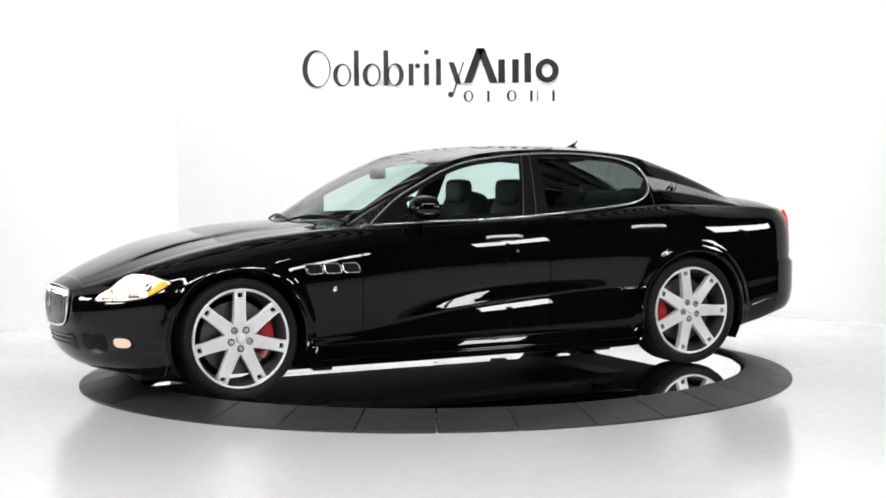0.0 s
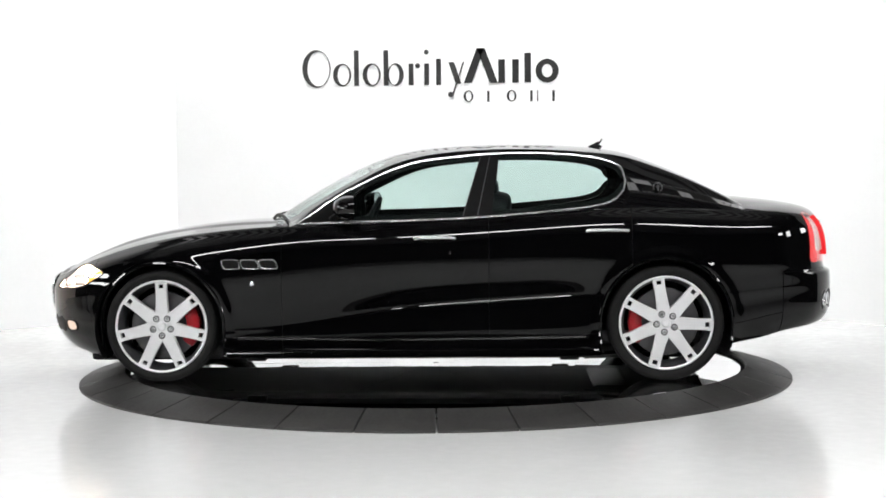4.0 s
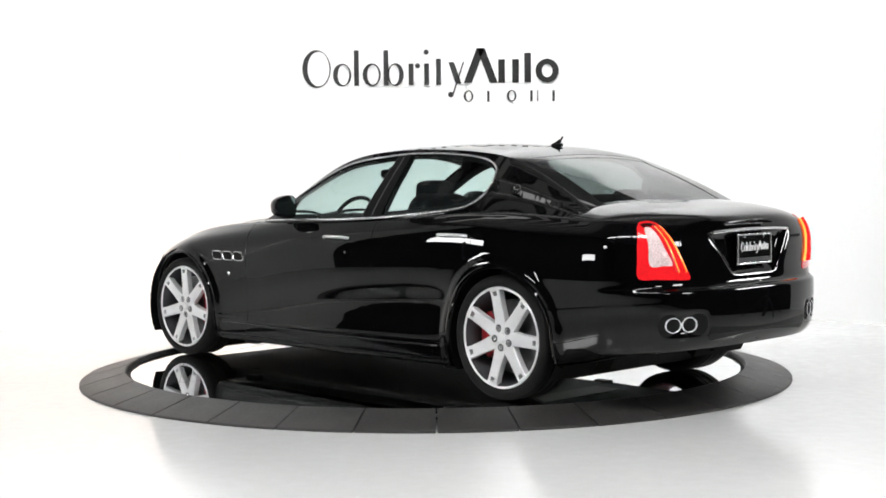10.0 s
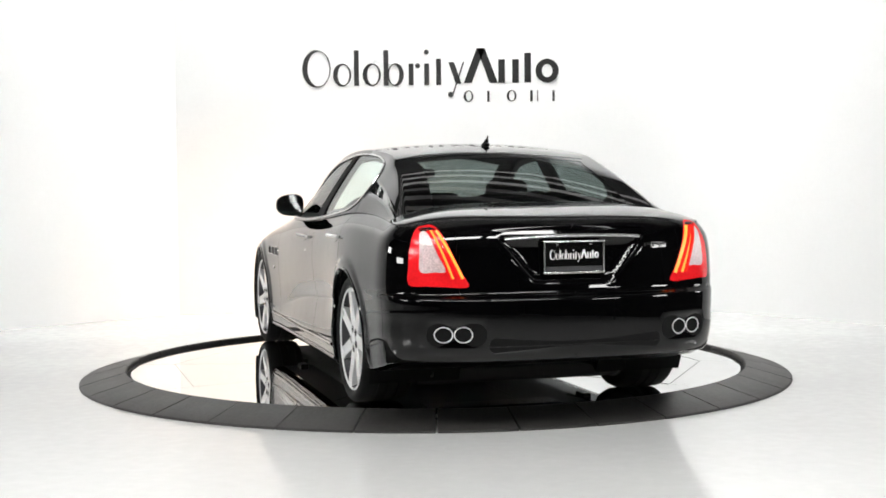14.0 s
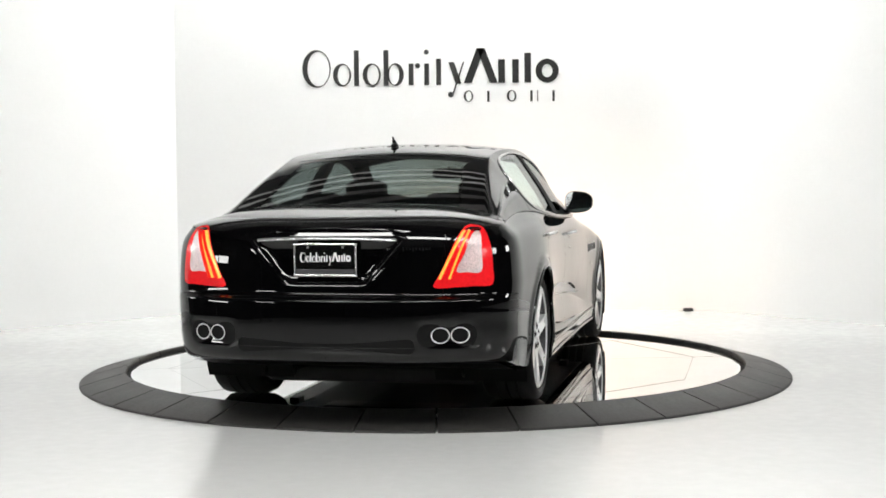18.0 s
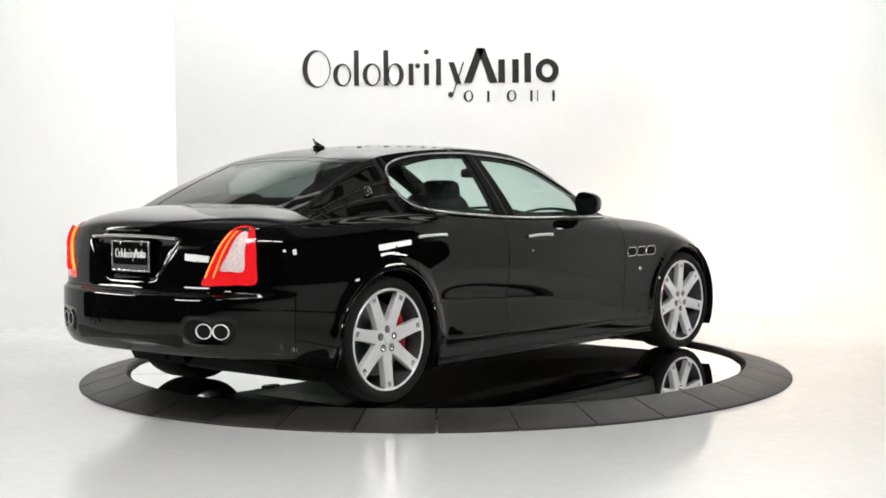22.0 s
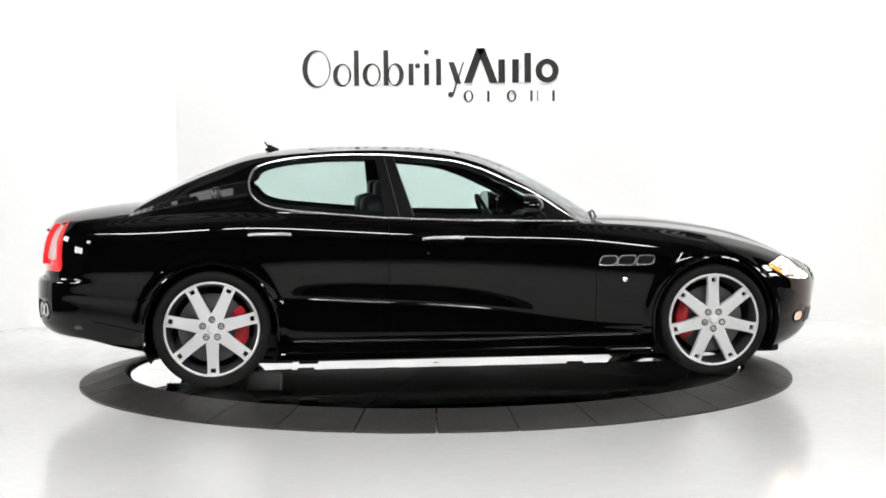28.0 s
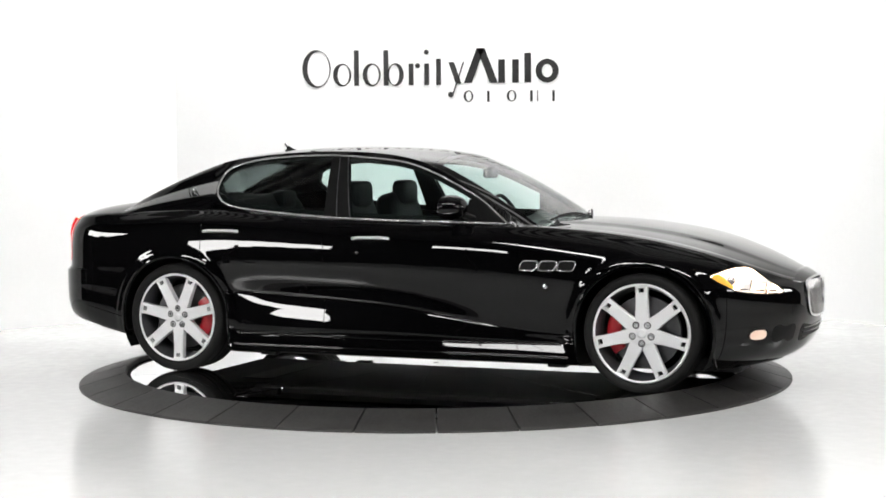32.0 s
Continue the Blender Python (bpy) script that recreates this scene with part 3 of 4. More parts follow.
def arch_gap(x, z):
    """How deep a point lies inside a wheel arch, and the nearest place on the arch's edge."""
    for ax, az, ar in ARCH:
        if z >= az:
            d = math.hypot(x - ax, z - az)
            if d < ar:
                return True, ax + (x - ax) * ar / max(d, 1e-6), az + (z - az) * ar / max(d, 1e-6)
        elif abs(x - ax) < ar:
            return True, ax + math.copysign(ar, x - ax), z
    return False, x, z


LAMP_LOOP = smooth_loop([(.805, .650), (.80, .680), (.70, .708), (.60, .712), (.57, .675), (.555, .626), (.535, .570), (.60, .566), (.69, .570), (.765, .590)])
LAMP_MID = (.672, .640)
lamp_way = sorted((math.atan2(b - LAMP_MID[1], a - LAMP_MID[0]), math.hypot(a - LAMP_MID[0], b - LAMP_MID[1])) for a, b in LAMP_LOOP)


def lamp_gap(y, z):
    """Whether a point of the nose lies inside the headlight's outline, and the place on the outline beyond it."""
    a, d = math.atan2(z - LAMP_MID[1], y - LAMP_MID[0]), math.hypot(y - LAMP_MID[0], z - LAMP_MID[1])
    r = float(np.interp(a, [q for q, _ in lamp_way], [q for _, q in lamp_way], period=2 * math.pi))
    return d < r, LAMP_MID[0] + r * math.cos(a), LAMP_MID[1] + r * math.sin(a)


in_lamp = np.zeros((NC, NRW), bool)
for c in range(NC):
    for r in range(TOPN // 2, NRW):
        x, y, z = GRID[c, r]
        in_lamp[c, r] = x > 1.6 and lamp_gap(y, z)[0]
inside = np.zeros((NC, NRW), bool)
for c in range(NC):
    for r in range(ROW_W, NRW):
        x, y, z = GRID[c, r]
        inside[c, r] = abs(y) > .3 and arch_gap(x, z)[0]
FACES = [(c, r) for c, r in ALL if not (inside[c, r] and inside[c + 1, r] and inside[c, r + 1] and inside[c + 1, r + 1])
         and not (in_lamp[c, r] and in_lamp[c + 1, r] and in_lamp[c, r + 1] and in_lamp[c + 1, r + 1])]
for c in range(NC):
    for r in range(NRW):
        if in_lamp[c, r]:
            _, ny, nz = lamp_gap(GRID[c, r, 1], GRID[c, r, 2])
            p = SKIN.ray_cast(Vector((4, ny, nz)), Vector((-1, 0, 0)))[0]
            GRID[c, r] = (p.x, ny, nz) if p is not None else GRID[c, r]
for c in range(NC):
    for r in range(NRW):
        if inside[c, r]:
            x, y, z = GRID[c, r]
            _, nx, nz = arch_gap(x, z)
            p = SKIN.ray_cast(Vector((nx, 1.5, nz)), Vector((0, -1, 0)))[0]
            GRID[c, r] = (nx, p.y if p is not None and abs(p.y - y) < .08 else y, nz)


def in_cabin(c, r):
    """Top faces between cowl and boot, which the cabin covers."""
    x = GRID[c, r, 0]
    return r < ROW_S and -1.92 < x < .80


FACES = [f for f in FACES if not in_cabin(*f)]
BODY_V2 = both_sides(GRID)
K0 = NC * NRW


def col_at(x, kind):
    return min((c for c in range(NC) if COLS[c][0] == kind), key=lambda c: abs(GRID[c, ROW_S, 0] - x))


C_HOOD, C_DOORF, C_DOORB, C_DOORR = col_at(.86, "s"), col_at(.79, "s"), col_at(-.47, "s"), col_at(-1.33, "s")
C_BUMPF, C_BUMPR = col_at(1.98, "f"), col_at(-2.2, "r")


def panel_of(c, r):
    if r >= NRW - LOWN - 1:
        return "underbody"
    if r < ROW_S:
        return "bonnet" if c < C_HOOD else "cowl" if GRID[c, r, 0] > -1 else "boot_lid"
    if c < C_BUMPF:
        return "front_bumper"
    if c < C_DOORF:
        return "front_wing"
    if c >= C_BUMPR:
        z = GRID[c, r, 2]
        return "boot_lid" if z > .665 and abs(GRID[c, r, 1]) < .60 else "rear_bumper" if z < .665 else "rear_wing"
    if r >= ROW_K:
        return "sill"
    return "front_door" if c < C_DOORB else "rear_door" if c < C_DOORR else "rear_wing"


def build_panels():
    groups = {}
    for c, r in FACES:
        nm = panel_of(c, r)
        both = nm in ("bonnet", "cowl", "boot_lid", "underbody", "front_bumper", "rear_bumper")
        for s in (0, 1):
            groups.setdefault((nm, 0 if both else s), []).append((c, r, s))
    made = {}
    words = {"bonnet": "glossy black bonnet", "boot_lid": "glossy black boot lid with a plate recess", "front_door": "glossy black front door", "rear_door": "glossy black rear door"}
    for (nm, side), cells in groups.items():
        idx, verts, norms, faces, use = {}, [], [], [], {}

        def vid(c, r, s):
            k = c * NRW + r + (K0 if s else 0)
            if k not in idx:
                idx[k] = len(verts)
                verts.append(Vector(BODY_V2[k]))
                norms.append(SKIN_N[k])
            return idx[k]
        for c, r, s in cells:
            q = [vid(c, r, s), vid(c, r + 1, s), vid(c + 1, r + 1, s), vid(c + 1, r, s)]
            if s:
                q.reverse()
            faces.append(q)
            for a, b in zip(q, q[1:] + q[:1]):
                use[(min(a, b), max(a, b))] = use.get((min(a, b), max(a, b)), 0) + 1
        # open edges turn inwards, so that the panel has a folded rim
        rim = [(a, b) for (a, b), n in use.items() if n == 1 and not (abs(verts[a].y) < 1e-4 and abs(verts[b].y) < 1e-4)]
        mids = {}
        for q in faces:
            m = sum((verts[i] for i in q), Vector()) / 4
            for i in q:
                mids.setdefault(i, []).append(m)
        edge = {i for e in rim for i in e}
        shift = {}
        for i in edge:
            m = sum(mids[i], Vector()) / len(mids[i]) - verts[i]
            m -= norms[i] * m.dot(norms[i])
            shift[i] = m.normalized() * .0022 if m.length > 1e-6 else Vector()
        base = len(verts)
        inner = {}
        for i in edge:
            verts[i] = verts[i] + shift[i]
            inner[i] = len(verts)
            verts.append(verts[i] - norms[i] * .014)
            norms.append(norms[i])
        for a, b in rim:
            faces.append([a, b, inner[b], inner[a]])
        me = bpy.data.meshes.new(nm)
        me.from_pydata([tuple(v) for v in verts], [], faces)
        me.polygons.foreach_set("use_smooth", [True] * len(me.polygons))
        me.materials.append(BLACK if nm in ("underbody", "cowl") else PAINT)
        me.normals_split_custom_set_from_vertices([tuple(n) for n in norms])
        made[nm, side] = part(nm, me, PAINT, CAR, words.get(nm, ""))
    return made


PANELS = build_panels()
# dark inner skin behind the panels
part("inner_shell", ([tuple(Vector(v) - n * .03) for v, n in zip(BODY_V2, SKIN_N)], quads(FACES)), CABIN, CAR, "dark inner panels behind the bodywork")


# ---- cabin
z_roof = even_curve((1.06, .895), (.97, .955), (.77, 1.085), (.575, 1.202), (.38, 1.302), (.19, 1.375), (.0, 1.416), (-.3, 1.441), (-.6, 1.447), (-.9, 1.440),
                    (-1.15, 1.421), (-1.30, 1.398), (-1.45, 1.350), (-1.60, 1.292), (-1.75, 1.226), (-1.90, 1.152), (-2.05, 1.072), (-2.15, 1.017))
drop = even_curve((1.06, .14), (.7, .13), (.46, .118), (.29, .10), (.1, .07), (-.2, .045), (-1.2, .042), (-1.6, .04), (-2.12, .04))
y_rail = even_curve((1.06, .70), (.7, .70), (.46, .67), (.29, .645), (.1, .62), (-.2, .60), (-.8, .595), (-1.2, .59), (-1.5, .62), (-1.8, .68), (-2.12, .73))
dlo_top = curve((.70, .960), (.643, 1.0), (.465, 1.124), (.289, 1.214), (.148, 1.278), (.043, 1.315), (-.062, 1.340), (-.237, 1.361), (-.411, 1.376), (-.584, 1.384), (-.756, 1.383), (-.928, 1.374), (-1.1, 1.355),
                (-1.2, 1.332), (-1.26, 1.306), (-1.29, 1.275), (-1.306, 1.21))
dlo_low = curve((.70, .960), (.443, .970), (-.079, .981), (-.424, .996), (-.766, 1.021), (-.935, 1.037), (-1.104, 1.056), (-1.205, 1.081), (-1.271, 1.125), (-1.295, 1.16), (-1.306, 1.21))
X0, X1 = .70, -1.306


def rail(x):
    return y_rail(x), z_roof(x) - drop(x)


def side_y(x, z):
    """Half width of the cabin's side at a height."""
    yr, zr = rail(x)
    yb, zb = y_s(x), z_s(x)
    q = max(0.0, (z - zb) / max(.02, zr - zb))
    return yb + (yr - yb) * min(q, 1.1) ** 1.2


def top_z(x, f):
    """Height of the cabin's top; f is 0 in the middle and 1 at the rail."""
    return z_roof(x) - drop(x) * abs(f) ** 2.2


def surface(rows):
    """Faces of a grid of points, row by row."""
    n = len(rows[0])
    v = [p for r in rows for p in r]
    return v, [(i * n + j, i * n + j + 1, (i + 1) * n + j + 1, (i + 1) * n + j) for i in range(len(rows) - 1) for j in range(n - 1)]


def mirrored(geo):
    v, f = geo
    return [(x, -y, z) for x, y, z in v], [tuple(reversed(q)) for q in f]


def shell(geo, thick):
    """Gives a sheet of cabin skin a thickness towards the cabin's middle."""
    v, f = geo
    inn = []
    for p in v:
        d = (Vector(p) - Vector((min(max(p[0], -1.4), .3), 0, .85))).normalized()
        inn.append(tuple(Vector(p) - d * thick))
    k = len(v)
    use = {}
    for q in f:
        for a, b in zip(q, q[1:] + q[:1]):
            use[(min(a, b), max(a, b))] = use.get((min(a, b), max(a, b)), 0) + 1
    rim = [(a, b, b + k, a + k) for (a, b), n in use.items() if n == 1]
    return v + inn, f + [tuple(i + k for i in reversed(q)) for q in f] + rim


XW, XG = .14, -1.40      # top edges of windscreen and rear window


def glass_half(x):
    """Share of the roof's half width that the fixed glass or the roof skin takes."""
    return .87 - .085 * min(1, max(0, (XG + .02 - x) / .12))


def build_cabin():
    xs = sorted(set(np.round(np.linspace(-2.1, 1.04, 86), 4)) | {X0, X1, XW, XG, -1.30, -1.295, -1.285, -1.27, -1.25, -1.23}, reverse=True)
    W = .87
    # roof skin with the pillars
    f_out = [0, .3, .6, .85, 1.0]
    roof_rows = [[(x, y_rail(x) * f, top_z(x, f)) for f in np.linspace(-W, W, 25)] for x in xs if XG - 1e-6 <= x <= XW + 1e-6]
    part("roof", shell(surface(roof_rows), .02), PAINT, CAR, "glossy black roof")
    wind = [[(x, y_rail(x) * f, top_z(x, f) - .003) for f in np.linspace(-W, W, 25)] for x in xs if x >= XW - 1e-6 and x < 1.02]
    part("windscreen", surface(wind), GLASS, CAR, "clear green-tinted windscreen")
    back = [[(x, y_rail(x) * f, top_z(x, f) - .003) for f in np.linspace(-glass_half(x), glass_half(x), 25)] for x in xs if x <= XG + 1e-6]
    part("rear_window", surface(back), REARGLASS, CAR, "dark-tinted sloping rear window")
    for s in (1, -1):
        rows = []
        for x in xs:
            yr, zr = rail(x)
            w = glass_half(x)
            col = [(x, yr * (w + (1 - w) * f), top_z(x, w + (1 - w) * f)) for f in f_out]
            zt = dlo_top(x) if X1 <= x <= X0 else (zr + z_s(x)) / 2
            zt = min(zt, zr - .004)
            for q in (.25, .5, .75, 1):
                z = zr + (zt - zr) * q
                col.append((x, side_y(x, z), z))
            rows.append(col)
        geo = surface(rows)
        low = []
        for x in xs:
            yr, zr = rail(x)
            zt = dlo_low(x) if X1 <= x <= X0 else (zr + z_s(x)) / 2
            zt = min(zt, zr - .004)
            zb = min(z_s(x), zt)
            low.append([(x, side_y(x, zt + (zb - zt) * q), zt + (zb - zt) * q) for q in (0, .5, 1)] + [(x, y_s(x) - .012, zb - .03)])
        geo = shell(joined(geo, surface(low)), .018)
        part("pillar_frame", geo if s > 0 else mirrored(geo), PAINT, CAR, "glossy black window frame and pillars")
        gx = [x for x in xs if X1 <= x <= X0]
        for nm, a, b in (("front_window", X0, -.47), ("rear_door_window", -.47, X1)):
            g = []
            for x in sorted(set([x for x in gx if b <= x <= a] + [a, b]), reverse=True):
                z0, z1 = dlo_low(x), dlo_top(x)
                g.append([(x, side_y(x, z0 + (z1 - z0) * q) - .006, z0 + (z1 - z0) * q) for q in np.linspace(0, 1, 9)])
            g = surface(g)
            part(nm, g if s > 0 else mirrored(g), GLASS, CAR, "green-tinted side window")
        # bright line round the side windows
        loop = [(x, dlo_top(x)) for x in gx] + [(x, dlo_low(x)) for x in gx[::-1]]
        path = [(x, s * (side_y(x, z) + .003), z) for x, z in loop[:-1]]
        part("window_trim", tube(path, .0062, 8, True), TRIM, CAR, "thin chrome line round the side windows")
        # dark lining round the inside of the windows
        pts = [Vector((x, 0, z)) for x, z in loop[:-1]]
        ins = []
        for i in range(len(pts)):
            d = (pts[(i + 1) % len(pts)] - pts[i - 1])
            nrm = Vector((-d.z, 0, d.x)).normalized()
            c0 = Vector((-.35, 0, 1.15)) - pts[i]
            if nrm.dot(c0) < 0:
                nrm = -nrm
            q = pts[i] + nrm * min(.034, (dlo_top(pts[i].x) - dlo_low(pts[i].x)) * .45)
            ins.append(q)
        a = [(p.x, s * (side_y(p.x, p.z) - .022), p.z) for p in pts]
        b = [(p.x, s * (side_y(p.x, p.z) - .03), p.z) for p in ins]
        n = len(a)
        part("window_lining", (a + b, [(i, (i + 1) % n, n + (i + 1) % n, n + i) for i in range(n)]), BLACK, CAR, "black inner frame of the side windows")
        # pillar between the doors
        rows = []
        for q in np.linspace(0, 1, 9):
            z = dlo_low(-.47) + (dlo_top(-.55) - dlo_low(-.47)) * q
            xa, xb = -.315 - .30 * (z - 1.0), -.488 - .125 * (z - 1.0)
            rows.append([(x, s * (side_y(x, z) + .001), z) for x in np.linspace(xa, xb, 5)])
        inner = [[(x, y - s * .05, z) for x, y, z in r] for r in rows]
        part("door_pillar", joined(surface(rows), surface(inner), surface([[r[0] for r in rows], [r[0] for r in inner]]), surface([[r[-1] for r in rows], [r[-1] for r in inner]])), GROOVE, CAR, "black pillar between the doors")
        # thin grey bars stand in for the light reflected along the door frame edges
        for lean, x_at in ((.30, -.313), (.21, -.402)):
            zs = np.linspace(dlo_low(-.40) + .01, dlo_top(-.45) - .01, 9)
            part("frame_edge_glint", tube([(x_at - lean * (z - 1.0), s * (side_y(x_at, z) + .001), z) for z in zs], .003, 6), ALLOYDARK, CAR)
        # black triangle in the front corner of the window, behind the mirror
        rows = []
        for x in np.linspace(.695, .43, 10):
            z0, z1 = dlo_low(x), min(dlo_top(x), 1.10 + .6 * (x - .43))
            rows.append([(x, s * (side_y(x, z0 + (z1 - z0) * q) - .002), z0 + (z1 - z0) * q) for q in np.linspace(0, 1, 5)])
        part("mirror_sail", solid(surface(rows), (0, -s * .02, 0)), BLACK, CAR, "black corner panel behind the mirror")


build_cabin()


def hit(o, d):
    p, n, i, t = SKIN.ray_cast(Vector(o), Vector(d).normalized())
    return p, n


def side_hit(x, z, s=1):
    p, n = hit((x, 2 * s, z), (0, -s, 0))
    if p is None:
        return Vector((x, s * .9, z)), Vector((0, s, 0))
    if n.y * s < 0:
        n = -n
    return p, n


# ---- wheels
R_RIM = .283


def spoke():
    """One flat bar along +x with a square slot near its end, dished towards the hub."""
    xs = [.030, .060, .085, .13, .19, .2335, .259, .276]
    dep = [-.016, -.015, -.013, -.010, -.006, -.003, -.002, -.001]
    wid = [.026, .042, .040, .036, .034, .034, .036, .042]
    ws = [-1, -.86, -.42, .42, .86, 1]
    v = [(x, d - (.004 if abs(e) == 1 else 0), w * e) for x, d, w in zip(xs, dep, wid) for e in ws]
    f = [(i * 6 + j, i * 6 + j + 1, (i + 1) * 6 + j + 1, (i + 1) * 6 + j) for i in range(7) for j in range(5) if not (i == 5 and j == 2)]
    return solid((v, f), (0, -.036, 0))


def make_wheel(name, radius, width, label):
    m = {}
    w = width
    rim = lathe([(R_RIM, .002), (R_RIM + .003, -.004), (R_RIM + .002, -.012), (R_RIM - .006, -.016), (R_RIM - .012, -.004), (R_RIM - .014, .0), (R_RIM - .010, .004), (R_RIM - .004, .005), (R_RIM, .002)], 72)
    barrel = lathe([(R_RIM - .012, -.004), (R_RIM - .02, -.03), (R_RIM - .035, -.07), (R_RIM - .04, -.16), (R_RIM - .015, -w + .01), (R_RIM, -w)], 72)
    tyre = lathe([(R_RIM - .002, -.010), (R_RIM + .004, .002), (R_RIM + .02, .010), ((R_RIM + radius) / 2, .014), (radius - .016, .008), (radius - .005, -.004), (radius - .001, -.02), (radius, -.05),
                  (radius, -.075), (radius - .007, -.077), (radius - .007, -.085), (radius, -.087), (radius, -.13), (radius - .007, -.132), (radius - .007, -.14), (radius, -.142),
                  (radius, -.185), (radius - .007, -.187), (radius - .007, -.195), (radius, -.197), (radius - .002, -w + .03), (radius - .016, -w), ((R_RIM + radius) / 2, -w - .01), (R_RIM, -w)], 96)
    hub = lathe([(0, -.008), (.026, -.008), (.03, -.012), (.05, -.012), (.078, -.014), (.082, -.03), (.082, -.06), (0, -.06)], 40)
    cap = lathe([(0, .0), (.016, -.0005), (.023, -.003), (.026, -.008), (.026, -.012)], 28)
    nut = lathe([(0, .0), (.007, .0), (.0105, -.004), (.0105, -.02)], 6)
    cup = lathe([(.0135, -.0105), (.017, -.0095), (.0205, -.0115), (.0205, -.02)], 16)
    disc = lathe([(.08, -.10), (.205, -.10), (.207, -.105), (.207, -.128), (.08, -.128)], 56)
    hat = lathe([(.0, -.085), (.08, -.085), (.085, -.10)], 40)
    m["rim"] = mesh_of("rim", *rim, ALLOY)
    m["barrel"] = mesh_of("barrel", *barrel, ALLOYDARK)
    m["tyre"] = mesh_of("tyre", *tyre, RUBBER, angle=50)
    m["hub"] = mesh_of("hub", *hub, ALLOY)
    m["cap"] = mesh_of("centre_cap", *cap, ALLOY)
    m["nut"] = mesh_of("wheel_nut", *nut, CHROME, angle=30)
    m["cup"] = mesh_of("nut_seat", *cup, ALLOYDARK)
    m["disc"] = mesh_of("brake_disc", *joined(disc, hat), IRON)
    m["spoke"] = mesh_of("spoke", *spoke(), ALLOY, angle=30)
    return m


def place_wheel(m, x, y, z, spin):
    s = 1 if y > 0 else -1
    wheel = part("wheel", m["rim"], ALLOY, CAR, "seven-spoke silver alloy wheel", at=pose(x, y, z, 0, 0, 0 if s > 0 else 180))
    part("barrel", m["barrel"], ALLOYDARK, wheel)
    part("tyre", m["tyre"], RUBBER, wheel, "low-profile black tyre")
    part("hub", m["hub"], ALLOY, wheel)
    part("centre_cap", m["cap"], ALLOY, wheel)
    part("brake_disc", m["disc"], IRON, wheel, "bare metal brake disc")
    for i in range(7):
        part("spoke", m["spoke"], ALLOY, wheel, at=pose(0, 0, 0, 0, spin + 360 / 7 * i, 0))
    for i in range(5):
        a = radians(spin + 72 * i)
        part("wheel_nut", m["nut"], CHROME, wheel, at=pose(.057 * math.cos(a), -.006, .057 * math.sin(a)))
        part("nut_seat", m["cup"], ALLOYDARK, wheel, at=pose(.057 * math.cos(a), .0, .057 * math.sin(a)))
    return wheel


WF = make_wheel("wheel", .343, .24, "")
WR = make_wheel("wheel", .350, .27, "")
place_wheel(WF, AXF[0], .888, AXF[1], -90)
place_wheel(WF, AXF[0], -.888, AXF[1], -90)
place_wheel(WR, AXR[0], .908, AXR[1], -80)
place_wheel(WR, AXR[0], -.908, AXR[1], 91)


def brake_caliper(x, y, z, mid):
    """A red caliper gripping the disc; mid is its middle angle in degrees."""
    s = 1 if y > 0 else -1
    vs, fs = [], []
    prof = [(.140, -.078), (.16, -.068), (.20, -.070), (.220, -.08), (.220, -.15), (.140, -.15)]
    n = 10
    for i in range(n + 1):
        a = radians(mid - 38 + 76 * i / n)
        for r, d in prof:
            k = r + (.0 if 0 < i < n else -.006 if r > .17 else .004)
            vs.append((x + k * math.cos(a), y + s * d, z + k * math.sin(a)))
    k = len(prof)
    for i in range(n):
        fs += [(i * k + q, i * k + (q + 1) % k, (i + 1) * k + (q + 1) % k, (i + 1) * k + q) for q in range(k)]
    fs += [tuple(range(k)), tuple(n * k + q for q in range(k))]
    part("brake_caliper", (vs, fs), RED, CAR, "red enamelled brake caliper", angle=30)


for s in (1, -1):
    brake_caliper(AXF[0], s * .888, AXF[1], 180)
    brake_caliper(AXR[0], s * .908, AXR[1], 0)


def wheel_house(ax, az, ar, s):
    """Dark liner over a wheel, and the painted lip round the arch."""
    vs, fs = [], []
    ang = np.linspace(-30, 210, 25)
    for a in ang:
        for y in (.40, .60, .80, .90):
            r = ar + .022
            vs.append((ax + r * math.cos(radians(a)), s * y, max(.15, az + r * math.sin(radians(a)))))
    fs = [(i * 4 + q, i * 4 + q + 1, i * 4 + q + 5, i * 4 + q + 4) for i in range(24) for q in range(3)]
    b = len(vs)
    vs += [(ax, s * .40, az)]
    fs += [(b, i * 4, (i + 1) * 4) for i in range(24)]
    part("wheel_liner", (vs, fs), BLACK, CAR, "dark plastic liner inside the wheel arch")
    path = []
    for a in np.linspace(-32, 212, 57):
        x, z = ax + (ar + .001) * math.cos(radians(a)), az + (ar + .001) * math.sin(radians(a))
        if z < az:
            x = ax + math.copysign(ar + .001, x - ax)
        p = SKIN.ray_cast(Vector((x, 1.5 * s, z)), Vector((0, -s, 0)))[0]
        if p is not None:
            path.append((p.x, p.y - s * .004, p.z))
    part("arch_lip", tube(path, .011, 8, False), PAINT, CAR, "rolled black lip of the wheel arch")


for ax, az, ar in ARCH:
    for s in (1, -1):
        wheel_house(ax, az, ar, s)


